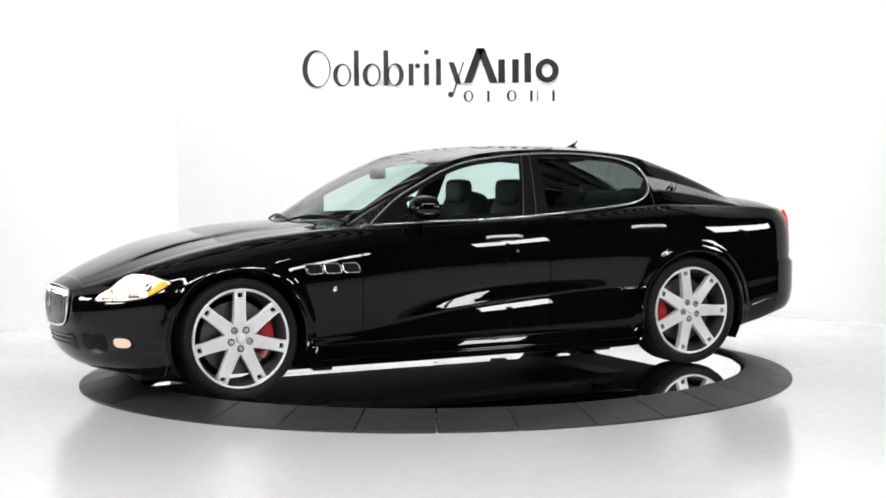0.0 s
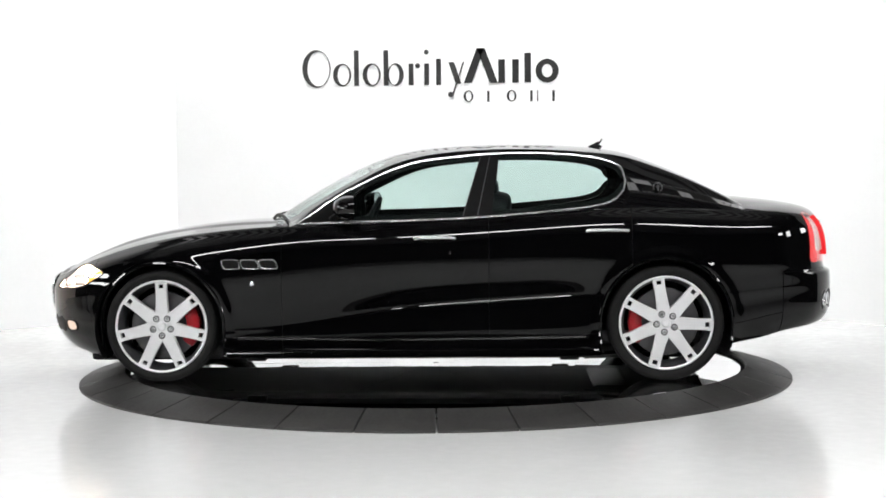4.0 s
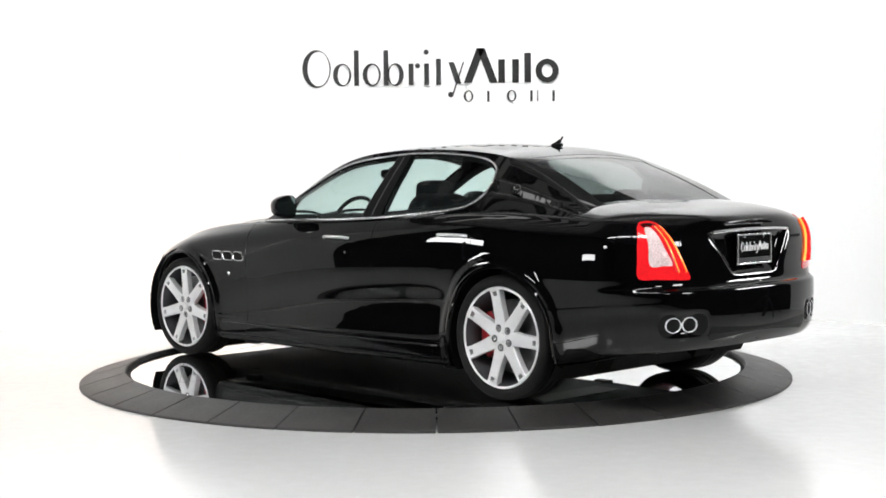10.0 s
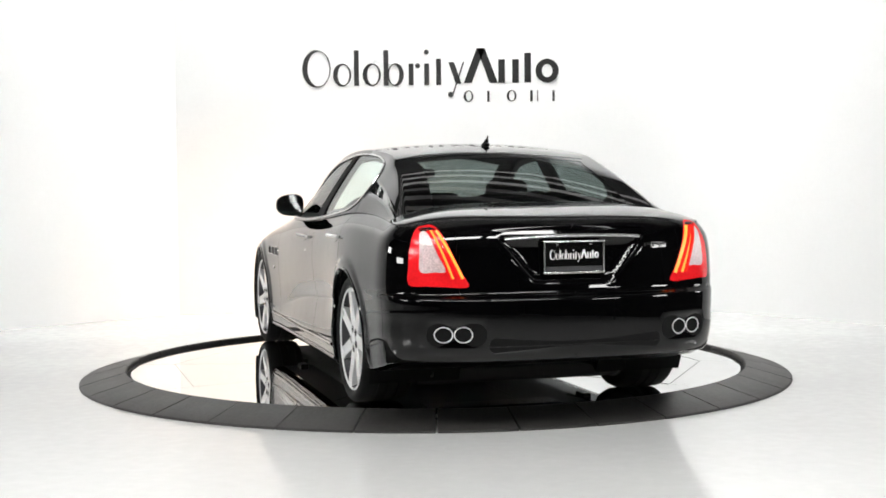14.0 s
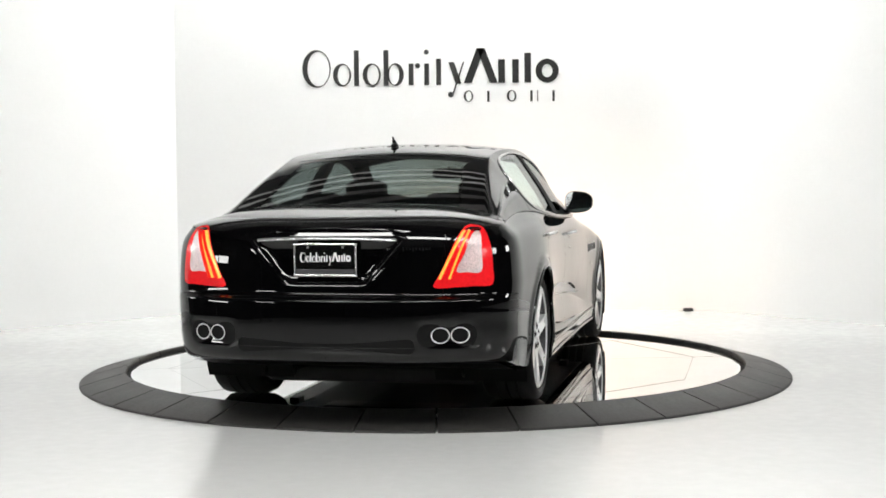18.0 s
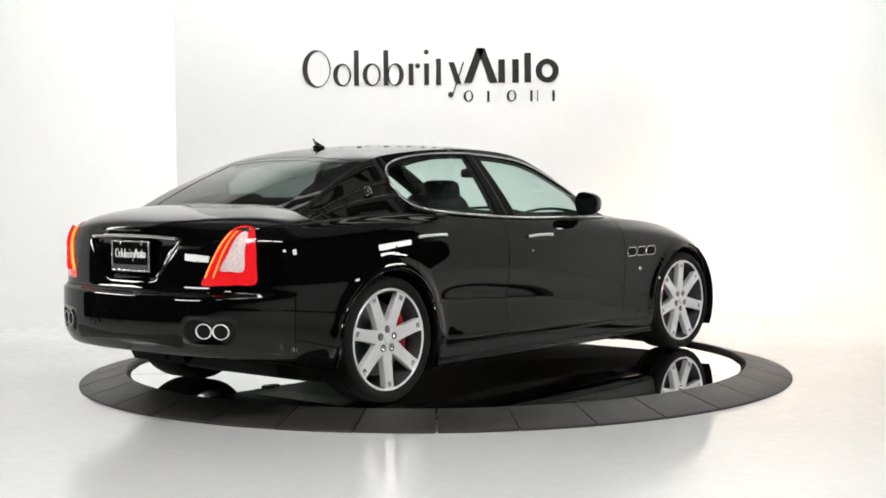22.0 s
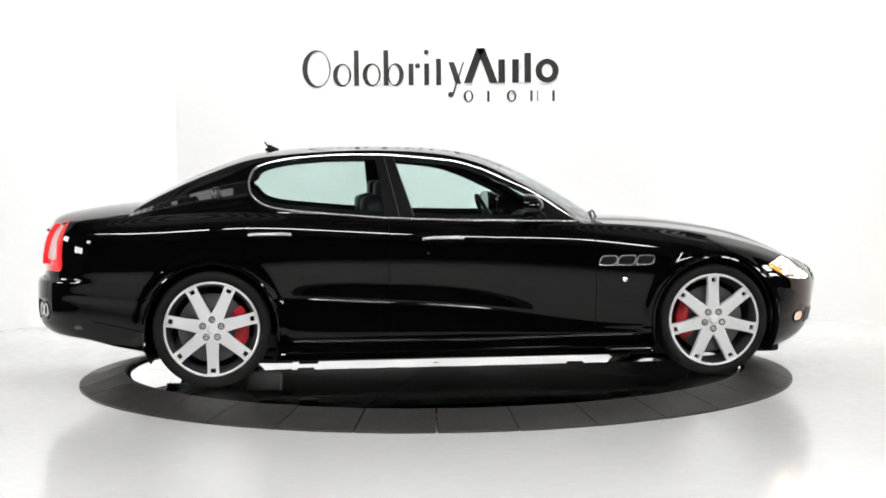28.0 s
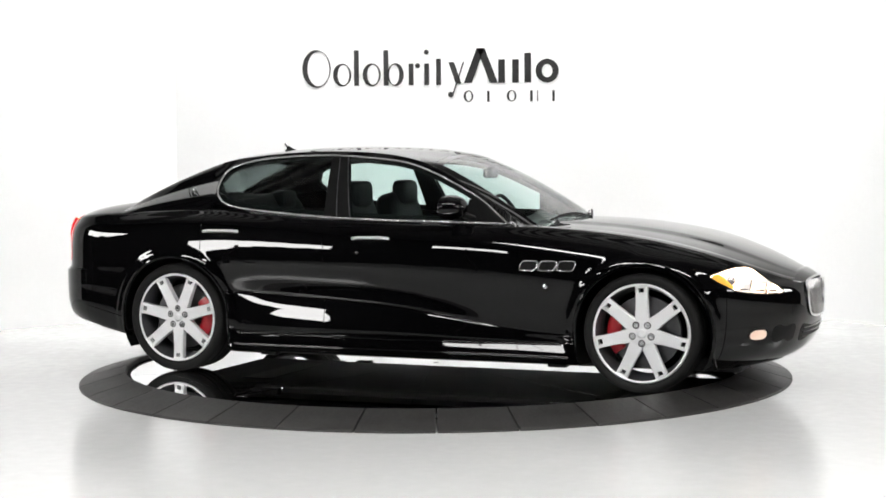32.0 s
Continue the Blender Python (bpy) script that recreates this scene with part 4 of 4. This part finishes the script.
# ---- pieces laid on the skin
def on_skin(a, b, way, s=1):
    """The place and the outward normal on the skin: way 'y' takes (x, z) on the flank s, 'f' and 'r' take (y, z) on nose and tail."""
    if way == "y":
        o, d = Vector((a, 2 * s, b)), Vector((0, -s, 0))
    elif way == "f":
        o, d = Vector((4, a * s, b)), Vector((-1, 0, 0))
    else:
        o, d = Vector((-4, a * s, b)), Vector((1, 0, 0))
    p, n, _, _ = SKIN.ray_cast(o, d)
    if p is None:
        p, n, _, _ = SKIN.find_nearest(o + d * (2 - .9 if way == "y" else 4 - 2.3))
    if n.dot(d) > 0:
        n = -n
    return p, n


def patch(loop, way, s, lift, depth=.012, rings=5, bulge=0.0):
    """A thick piece with a given outline that follows the skin."""
    c = np.mean(np.array(loop), axis=0)
    n = len(loop)
    vs, fs = [], []
    p, nn = on_skin(c[0], c[1], way, s)
    vs.append(tuple(p + nn * (lift + bulge)))
    for r in range(1, rings + 1):
        t = r / rings
        for a, b in loop:
            p, nn = on_skin(c[0] + (a - c[0]) * t, c[1] + (b - c[1]) * t, way, s)
            vs.append(tuple(p + nn * (lift + bulge * (1 - t * t))))
    for a, b in loop:
        p, nn = on_skin(a, b, way, s)
        vs.append(tuple(p + nn * (lift - depth)))
    fs += [(0, 1 + i, 1 + (i + 1) % n) for i in range(n)]
    for r in range(rings):
        a, b = 1 + r * n, 1 + (r + 1) * n
        fs += [(a + i, b + i, b + (i + 1) % n, a + (i + 1) % n) for i in range(n)]
    return vs, fs


def ring_on(loop, way, s, radius, lift=.0, flat=1.0):
    path = []
    for a, b in loop:
        p, n = on_skin(a, b, way, s)
        path.append(p + n * lift)
    return tube(path, radius, 8, True, flat)


def rounded(x0, x1, z0, z1, r, slant=0.0, n=4):
    """A rounded rectangle outline, leaning by slant."""
    out = []
    for cx, cz, a0 in ((x1 - r, z1 - r, 0), (x0 + r, z1 - r, 90), (x0 + r, z0 + r, 180), (x1 - r, z0 + r, 270)):
        for k in range(n + 1):
            a = radians(a0 + 90 * k / n)
            x, z = cx + r * math.cos(a), cz + r * math.sin(a)
            out.append((x + slant * (z - (z0 + z1) / 2), z))
    return out


def front_lamps(s):
    lamp = part("headlight", patch(LAMP_LOOP, "f", s, -.050, -.048), HEADBACK, CAR, "lit almond-shaped headlight with a clear lens")
    for y, z, r in ((.610, .630, .031), (.682, .642, .029)):
        p, n = on_skin(y, z, "f", s)
        m = Matrix.Translation(p - n * .044) @ Vector((1, .03 * s, -.09)).to_track_quat("Z", "Y").to_matrix().to_4x4()
        part("bowl", moved(lathe([(0, .004), (r * .55, .003), (r * .8, .0035), (r, .0)], 28, "z"), m), HEADLIT, lamp, "glowing headlamp bowl")
        # hood added to block the bowl's sideways light
        part("added_beam_hood", moved(lathe([(r, -.01), (r, .050), (r + .003, .052), (r + .005, .048), (r + .005, -.01)], 32, "z"), m), ALLOYDARK, lamp, "added grey hood that narrows the lamp bowl's beam")
        # glowing sleeve added so that the hood's dark outside stays hidden
        part("added_hood_sleeve", moved(lathe([(r + .006, -.01), (r + .006, .044), (r + .009, .040), (r + .012, -.01)], 32, "z"), m), HEADBACK, lamp, "added silver sleeve that covers the dark hood")
    p, n = on_skin(.742, .650, "f", s)
    m = Matrix.Translation(p - n * .02) @ n.to_track_quat("Z", "Y").to_matrix().to_4x4()
    part("side_bowl", moved(lathe([(0, .001), (.014, .002), (.022, .006), (.026, .006), (.028, .0)], 24, "z"), m), TRIM, lamp, "bright side lamp bowl")
    path = []
    for q in np.linspace(0, 1, 14):
        p, n = on_skin(.565 + .185 * q, .581 + .02 * q, "f", s)
        path.append(p - n * .012)
    part("lower_strip", tube(path, .005, 6), BLACK, lamp)
    amber = smooth_loop([(.802, .652), (.797, .676), (.775, .682), (.764, .655), (.760, .612), (.78, .604)])
    part("indicator", patch(amber, "f", s, -.006, .012), AMBER, lamp, "amber indicator at the lamp's end")
    part("lens", patch(LAMP_LOOP, "f", s, .002, .006, bulge=.006), LENS, lamp, "clear lens cover")
    part("seal", ring_on(LAMP_LOOP, "f", s, .004, .001), BLACK, lamp)
    fog = rounded(.618, .703, .302, .368, .03)
    f = part("fog_lamp", patch(fog, "f", s, .002, .02), material_fog, CAR, "lit warm fog lamp in the bumper")
    part("bezel", ring_on(fog, "f", s, .006, .001), BLACK, f)
    duct = rounded(.42, .590, .285, .385, .03)
    part("bumper_duct", patch(duct, "f", s, .0015, .01), BLACK, CAR, "black air intake in the bumper")


material_fog = material("fog_lamp_glow", (0.6, 0.48, 0.4), 0.2, coat=1.0, emit=0.3, emit_color=(1.0, 0.6, 0.42))
for s in (1, -1):
    front_lamps(s)


def grille():
    """Oval chrome-framed grille with upright bars, a little proud of the nose."""
    loop = smooth_loop([(0, .628), (.17, .624), (.285, .606), (.318, .56), (.30, .48), (.25, .425), (.13, .405), (0, .402), (-.13, .405), (-.25, .425), (-.30, .48), (-.318, .56), (-.285, .606), (-.17, .624)], 4)
    g = part("grille", patch(loop, "f", 1, .002, .02, 6), GROOVE, CAR, "chrome-framed oval grille with upright bars")
    part("grille_frame", ring_on(loop, "f", 1, .0065, .008), CHROME, g, "chrome grille surround")
    for k in range(-10, 11):
        y = k * .0285
        top = .618 - .35 * max(0, abs(y) - .2) ** 1.4
        low = .408 + 2.2 * max(0, abs(y) - .12) ** 2
        path = []
        for z in np.linspace(low, top, 7):
            p, n = on_skin(y, z, "f")
            path.append(p + Vector((.004, 0, 0)))
        part("grille_bar", tube(path, .0048, 6, False, 1.3), TRIM, g)
    p, n = on_skin(0, .515, "f")
    # plain badge in the middle: an upright with two side prongs
    b = [tube([p + Vector((.016, 0, -.05)), p + Vector((.016, 0, .055))], .007, 8)]
    for q in (-1, 1):
        b.append(tube([p + Vector((.016, 0, -.01)), p + Vector((.016, q * .022, .005)), p + Vector((.016, q * .03, .045))], .006, 8))
    part("badge", joined(*b), CHROME, g, "plain chrome badge on the grille")
    mid = rounded(-.36, .36, .272, .375, .035)
    part("bumper_intake", patch(mid, "f", 1, .0015, .01), BLACK, CAR, "wide black air intake in the front bumper")
    for z in (.298, .324, .35):
        path = []
        for y in np.linspace(-.33, .33, 19):
            q, n = on_skin(y, z, "f")
            path.append(q + n * .003)
        part("intake_bar", tube(path, .004, 6), GLOSSBLACK, CAR)


grille()


def tail_lamps(s):
    loop = smooth_loop([(.768, .980), (.722, 1.002), (.672, .992), (.622, .88), (.580, .78), (.543, .703), (.65, .702), (.74, .706), (.812, .712), (.814, .80), (.803, .90)], 4)
    lamp = part("tail_light", patch(loop, "r", s, .003, .03), TAILRED, CAR, "lit red tail light with a clear inner panel")
    clear = smooth_loop([(.752, .960), (.718, .966), (.688, .87), (.650, .782), (.70, .776), (.763, .778), (.763, .87)], 4)
    part("reversing_lens", patch(clear, "r", s, .006, .006, 5), TAILCLEAR, lamp, "clear prismatic lamp panel")
    for y0, y1, w in ((.700, .616, .0065), (.676, .570, .0085)):
        path = []
        for q in np.linspace(0, 1, 12):
            p, n = on_skin(y0 + (y1 - y0) * q, .975 - .232 * q, "r", s)
            path.append(p + n * .007)
        part("light_strip", tube(path, w, 8, False, .6), TAILLIT, lamp, "glowing orange light strip")
        rows = []
        for q in np.linspace(0, 1, 12):
            p, n = on_skin(y0 + (y1 - y0) * q + w + .006, .975 - .232 * q, "r", s)
            rows.append([tuple(p), tuple(p + n * .026)])
        part("lamp_fin", solid(surface(rows), (0, s * .003, 0)), TAILRED, lamp, "red fin beside the light strip")
    return lamp


for s in (1, -1):
    tail_lamps(s)


def boot_fittings():
    path = []
    for y in np.linspace(-.36, .36, 25):
        p, n = on_skin(y, .944 - .012 * (y / .385) ** 2, "r")
        path.append((-2.567 + .12 * y * y, y, .946 - .012 * (y / .385) ** 2))
    part("boot_trim", tube(path, .013, 10, False, .7), TRIM, CAR, "chrome strip above the plate")
    for s in (1, -1):
        path = []
        for q in np.linspace(0, 1, 12):
            p, n = on_skin(.385 - .165 * q, .935 - .20 * q, "r", s)
            path.append(p + n * .001)
        part("recess_edge", tube(path, .006, 8), PAINT, CAR, "crisp painted edge of the plate recess")
    # plate with its frame and white bars
    plate = part("licence_plate", box(-2.5770, -2.5640, -.155, .155, .765, .915, .003), GLOSSBLACK, CAR, "black dealer plate with white bars in a chrome frame", smooth=False)
    fr = [box(-2.5830, -2.5720, -.165, .165, .756, .766, .003), box(-2.5830, -2.5720, -.165, .165, .913, .921, .003),
          box(-2.5830, -2.5720, -.163, -.155, .756, .921, .003), box(-2.5830, -2.5720, .155, .163, .756, .921, .003)]
    for f in fr:
        part("plate_frame", f, TRIM, plate, smooth=False)
    part("plate_foot", box(-2.5800, -2.5730, -.15, .15, .770, .792, .002), ALLOYDARK, plate, smooth=False)
    for nm, geo in lettering_shapes(lambda u, v, d: (-2.5770 - d, .130 - (u - 541) * .00058, .852 - (v - 121) * .00075), .003, False):
        part(nm, geo, PLATEWHITE, plate, smooth=False)
    for y in (-.09, .09):
        part("plate_screw", moved(lathe([(0, .004), (.006, .003), (.008, 0)], 12, "x"), Matrix.Translation((-2.5770, y, .905)) @ Matrix.Diagonal((-1, 1, 1, 1))), CHROME, plate)
    # small name bars on the lid
    for k in range(9):
        p, n = on_skin(-.395 - k * .016, .893, "r")
        part("name_bar", moved(box(-.003, .001, -.005, .005, -.006 if k % 3 else -.012, .007), Matrix.Translation(p)), CHROME, CAR, smooth=False)
    for s in (1, -1):
        bay = rounded(.470, .748, .410, .525, .05)
        part("exhaust_bay", patch(bay, "r", s, .0015, .004), GROOVE, CAR, "black recess round the exhausts")
        for y in (.672, .580):
            p, q = on_skin(y, .468, "r", s)[0], on_skin(y + .04, .468, "r", s)[0].x - on_skin(y - .04, .468, "r", s)[0].x
            lean = Matrix.Identity(4)
            lean[0][1] = s * q / .08
            m = Matrix.Translation((p.x - .007, s * y, .468)) @ lean @ Matrix.Diagonal((1, 1.04, .93, 1))
            ex = part("exhaust", moved(lathe([(.039, .10), (.039, .0), (.0395, -.003), (.0418, -.003), (.0425, .002), (.0425, .10)], 36, "x"), m), TRIM, CAR, "oval chrome exhaust tip")
            part("tip_ring", moved(lathe([(.0405 + .0026 * math.cos(a), -.003 + .0026 * math.sin(a)) for a in np.linspace(0, 2 * math.pi, 9)], 36, "x"), m), ALLOY, ex, "bright rolled lip of the tip")
            part("bore", moved(lathe([(.0, .05), (.0375, .05), (.038, .008)], 30, "x"), m), GROOVE, ex)
    part("rear_valance", patch(rounded(-.455, .455, .375, .452, .03), "r", 1, .0012, .004, 6), BLACK, CAR, "dark panel low in the rear bumper")
    # lower rear valance crease
    path = []
    for y in np.linspace(-.46, .46, 21):
        p, n = on_skin(y, .405, "r")
        path.append(p + n * .002)
    part("valance_line", tube(path, .004, 6), BLACK, CAR)


boot_fittings()


def flank_fittings(s):
    for nm, x0, x1, z in (("front", -.265, -.025, .869), ("rear", -1.305, -1.06, .908)):
        bowl = [(x0 + .5 * (x1 - x0) * (1 + .80 * math.cos(a)), z - .006 + .026 * math.sin(a)) for a in np.linspace(0, 2 * math.pi, 28, endpoint=False)]
        h = part("door_handle", handle_bar(x0, x1, z, s), ALLOY, CAR, "chrome bar handle")
        part("handle_bowl", patch(bowl, "y", s, .0012, .004, 3), GLOSSBLACK, h, "dark bowl behind the handle")
    for k in range(3):
        x0 = .815 + .1145 * k
        loop = rounded(x0, x0 + .104, .694, .750, .022, .35)
        v = part("wing_vent", patch(loop, "y", s, .0015, .004, 3), GROOVE, CAR, "dark port with a chrome rim")
        part("vent_rim", ring_on(loop, "y", s, .0036, .0015), TRIM, v)
    for x, z, r in ((.969, .603, .0135), (-.235, .783, .0075)):
        p, n = on_skin(x, z, "y", s)
        m = Matrix.Translation(p) @ n.to_track_quat("Z", "Y").to_matrix().to_4x4()
        part("side_marker" if r > .01 else "door_lock", moved(lathe([(0, .005), (r * .7, .0045), (r, .002), (r, -.004)], 20, "z"), m), CHROME, CAR)
    # badge on the rear pillar
    x, z = -1.502, 1.164
    c = Vector((x, s * (side_y(x, z) + .002), z))
    part("pillar_badge", joined(*[tube([(c.x + .026 * math.cos(a), c.y + s * .002 - s * .45 * .026 * math.sin(a), c.z + .030 * math.sin(a)) for a in np.linspace(0, 2 * math.pi, 24, endpoint=False)], .0034, 6, True),
                                tube([(c.x, c.y + s * .010, c.z - .02), (c.x, c.y - s * .006, c.z + .02)], .0040, 6), tube([(c.x - .014, c.y, c.z + .004), (c.x + .014, c.y, c.z + .004)], .0036, 6)]), CHROME, CAR, "plain round chrome badge")
    # sill strip under the doors
    path = []
    for x in np.linspace(1.10, -1.10, 45):
        p, n = on_skin(x, z_b(x) + .035, "y", s)
        path.append(p + n * .003)
    part("sill_strip", tube(path, .008, 8, False, 1.4), PAINT, CAR, "black sill moulding")
    path = []
    for x in np.linspace(1.06, -1.05, 45):
        p, n = on_skin(x, .258 + .012 * abs(x), "y", s)
        path.append(p + n * .001)
    part("sill_edge", tube(path, .010, 10), PAINT, CAR, "glossy black ridge along the sill")


def handle_bar(x0, x1, z, s):
    path, n0 = [], 15
    for i in range(n0):
        t = i / (n0 - 1)
        p, n = on_skin(x0 + (x1 - x0) * t, z, "y", s)
        path.append(p + n * (.006 + .026 * min(1, 5 * t, 5 * (1 - t)) ** .6))
    return tube(path, .0115, 10, False, .8)


for s in (1, -1):
    flank_fittings(s)


def mirror(s):
    """Door mirror: a teardrop cap on a short foot, with its glass facing back."""
    cx, cy, cz = .40, .895, 1.058
    vs, fs = [], []
    rows = [(.0, .98), (.012, 1.0), (.04, .98), (.075, .86), (.10, .64), (.115, .35), (.12, .02)]
    n = 28
    for d, k in rows:
        for i in range(n):
            a = 2 * math.pi * i / n
            u, v = math.copysign(abs(math.cos(a)) ** .75, math.cos(a)), math.copysign(abs(math.sin(a)) ** .75, math.sin(a))
            vs.append((cx - .05 + d - .018 * u * k, s * (cy + .098 * k * u), cz + .074 * k * v * (1 - .12 * u)))
    for r in range(len(rows) - 1):
        fs += [(r * n + i, r * n + (i + 1) % n, (r + 1) * n + (i + 1) % n, (r + 1) * n + i) for i in range(n)]
    fs.append(tuple((len(rows) - 1) * n + i for i in range(n)))
    cap = part("door_mirror", (vs, fs), PAINT, CAR, "glossy black door mirror")
    g = [(cx - .046 - .018 * u * .94, s * (cy + .098 * .94 * u), cz + .074 * .94 * v * (1 - .12 * u)) for u, v in
         [(math.copysign(abs(math.cos(a)) ** .75, math.cos(a)), math.copysign(abs(math.sin(a)) ** .75, math.sin(a))) for a in np.linspace(0, 2 * math.pi, n, endpoint=False)]]
    b = [(x + .008, y, z) for x, y, z in g]
    part("mirror_glass", (g + b, [tuple(range(n)), tuple(range(n, 2 * n))] + [(i, (i + 1) % n, n + (i + 1) % n, n + i) for i in range(n)]), MIRRORGLASS, cap, "silvered mirror glass", smooth=False)
    part("mirror_foot", tube([(cx + .09, s * .775, .985), (cx + .07, s * .82, 1.0), (cx + .03, s * .86, 1.022)], .024, 10, False, .8), BLACK, cap, "black mirror foot")


for s in (1, -1):
    mirror(s)


def roof_and_glass_fittings():
    a = part("antenna", joined(pad(-1.17, 0, z_roof(-1.17) + .010, .045, .02, .014, .8, 10), tube([(-1.185, 0, z_roof(-1.17) + .015), (-1.215, 0, z_roof(-1.17) + .06)], .005, 8),
                                tube([(-1.15, 0, z_roof(-1.17) + .012), (-1.195, 0, z_roof(-1.17) + .035)], .012, 8)), BLACK, CAR, "short black roof aerial")
    for y0, y1, x0, x1 in ((.10, .66, .965, .80), (-.50, .06, .885, .965)):
        path = []
        for t in np.linspace(0, 1, 13):
            y, x = y0 + (y1 - y0) * t, x0 + (x1 - x0) * t
            path.append((x - .01, y, max(top_z(x, abs(y) / y_rail(x)), z_centre(x) - .02) + .022 + .012 * math.sin(math.pi * t)))
        w = part("wiper", tube(path, .007, 6), BLACK, CAR, "black windscreen wiper")
        part("blade", tube([(x - .02, y, z - .008) for x, y, z in path[2:]], .005, 6), BLACK, w)
    part("cowl_panel", surface([[(x, y, z_centre(.86) - .012 - .05 * (y / .74) ** 2) for x in (.99 - .26 * (y / .74) ** 2, .80 - .26 * (y / .74) ** 2, .62 - .2 * (y / .74) ** 2)] for y in np.linspace(-.74, .74, 19)]), BLACK, CAR, "black plastic panel under the windscreen")
    # dark bands round the fixed glass
    for nm, xs, in (("windscreen_band", (XW + .0, XW + .05)), ("rear_window_band", (XG, XG - .05))):
        rows = [[(x, y_rail(x) * f, top_z(x, f) - .0015) for f in np.linspace(-glass_half(x), glass_half(x), 25)] for x in np.linspace(xs[0], xs[1], 5)]
        part(nm, surface(rows), GLOSSBLACK, CAR, "black printed band of the glass")
    part("rear_view_mirror", joined(pad(.30, 0, 1.262, .018, .115, .034, .5, 12), tube([(.31, 0, 1.27), (.33, 0, 1.305)], .012, 8)), BLACK, CAR, "black interior mirror")


roof_and_glass_fittings()


def cabin_inside():
    part("cabin_floor", box(-1.75, 1.0, -.80, .80, .22, .30, .01), CABIN, CAR, "dark carpeted floor of the cabin", smooth=False)
    dash = []
    for y in np.linspace(-.74, .74, 15):
        dash.append([(.98, y, .90), (.75, y, .95 - .04 * (y / .74) ** 2), (.52, y, .975 - .03 * (y / .74) ** 2 + (.045 * math.exp(-((y - .37) / .16) ** 2))), (.40, y, .90), (.37, y, .78), (.42, y, .55)])
    part("dashboard", surface(dash), LEATHER, CAR, "black leather dashboard")
    wheel = lathe([(.178 + .014 * math.cos(a), .014 * math.sin(a)) for a in np.linspace(0, 2 * math.pi, 13)], 40, "x")
    m = Matrix.Translation((.30, .37, .945)) @ Matrix.Rotation(radians(-24), 4, "Y")
    sw = part("steering_wheel", moved(wheel, m), LEATHER, CAR, "black leather steering wheel")
    part("boss", moved(pad(.015, 0, 0, .03, .07, .06, .7, 10), m), LEATHER, sw)
    for a in (0, 180, 270):
        part("wheel_spoke", moved(tube([(.01, .05 * math.cos(radians(a)), .05 * math.sin(radians(a))), (0, .17 * math.cos(radians(a)), .17 * math.sin(radians(a)))], .016, 8, False, .5), m), LEATHER, sw)
    part("column", tube([(.32, .37, .93), (.58, .37, .82)], .045, 12), CABIN, sw)
    for y in (.37, -.37):
        part("front_seat", joined(pad(-.12, y, .50, .30, .26, .11, .45), moved(pad(0, 0, .30, .085, .25, .33, .4), Matrix.Translation((-.40, y, .52)) @ Matrix.Rotation(radians(-14), 4, "Y"))), LEATHER, CAR, "black leather front seat")
        st = part("headrest", joined(pad(-.475, y, 1.135, .055, .135, .085, .5), tube([(-.47, y - .05, 1.0), (-.475, y - .05, 1.10)], .008, 6), tube([(-.47, y + .05, 1.0), (-.475, y + .05, 1.10)], .008, 6)), LEATHER, CAR, "black leather headrest")
    part("rear_seat", joined(pad(-1.05, 0, .52, .30, .70, .11, .35), moved(pad(0, 0, .30, .09, .68, .32, .3), Matrix.Translation((-1.32, 0, .53)) @ Matrix.Rotation(radians(-20), 4, "Y"))), LEATHER, CAR, "black leather rear bench")
    for y in (.37, -.37):
        part("headrest", joined(pad(-1.43, y, 1.088, .05, .125, .065, .5)), LEATHER, CAR, "black leather headrest")
    part("undertray", box(-1.75, 2.05, -.60, .60, .104, .20, .02), CABIN, CAR, "dark flat tray under the car", smooth=False)
    for s in (1, -1):
        part("rear_arm", joined(tube([(-1.50, s * .74, .20), (-1.28, s * .60, .13), (-1.06, s * .56, .12)], .026, 8), tube([(-1.50, s * .74, .24), (-1.40, s * .42, .16)], .020, 8)), BLACK, CAR, "dark suspension arm behind the wheel")
        part("front_arm", joined(tube([(1.53, s * .72, .19), (1.30, s * .56, .13), (1.16, s * .52, .12)], .024, 8), tube([(1.53, s * .72, .19), (1.66, s * .46, .14)], .018, 8)), BLACK, CAR, "dark suspension arm behind the wheel")
        part("jacking_pad", box(-1.02, -.90, s * .70 - .03, s * .70 + .03, .108, .16, .008), BLACK, CAR, smooth=False)
        part("jacking_pad", box(.92, 1.04, s * .70 - .03, s * .70 + .03, .108, .16, .008), BLACK, CAR, smooth=False)
    part("rear_subframe", box(-1.36, -1.12, -.42, .42, .098, .16, .02), BLACK, CAR, "dark metal cradle under the rear axle", smooth=False)
    part("parcel_shelf", box(-1.95, -1.42, -.66, .66, 1.0, 1.02, .004), CABIN, CAR, "dark shelf under the rear window", smooth=False)
    part("bulkhead", box(-1.62, -1.58, -.70, .70, .25, 1.01, .004), CABIN, CAR, smooth=False)
    part("console", pad(-.05, 0, .52, .55, .11, .16, .3), LEATHER, CAR, "black centre console")


cabin_inside()


def motions():
    rows_car, rows_plate = [], []
    for k in range(65):
        t = k / 2
        a = turn(t)
        c, s = math.cos(radians(a)), math.sin(radians(a))
        ox, oy = .1035, -.0097
        rows_car.append((t, pose(ox * c - oy * s, ox * s + oy * c, DISC, 0, 0, a)))
        rows_plate.append((t, pose(0, 0, 0, 0, 0, a)))
    walk(CAR, rows_car)
    walk(PLATE, rows_plate)


motions()
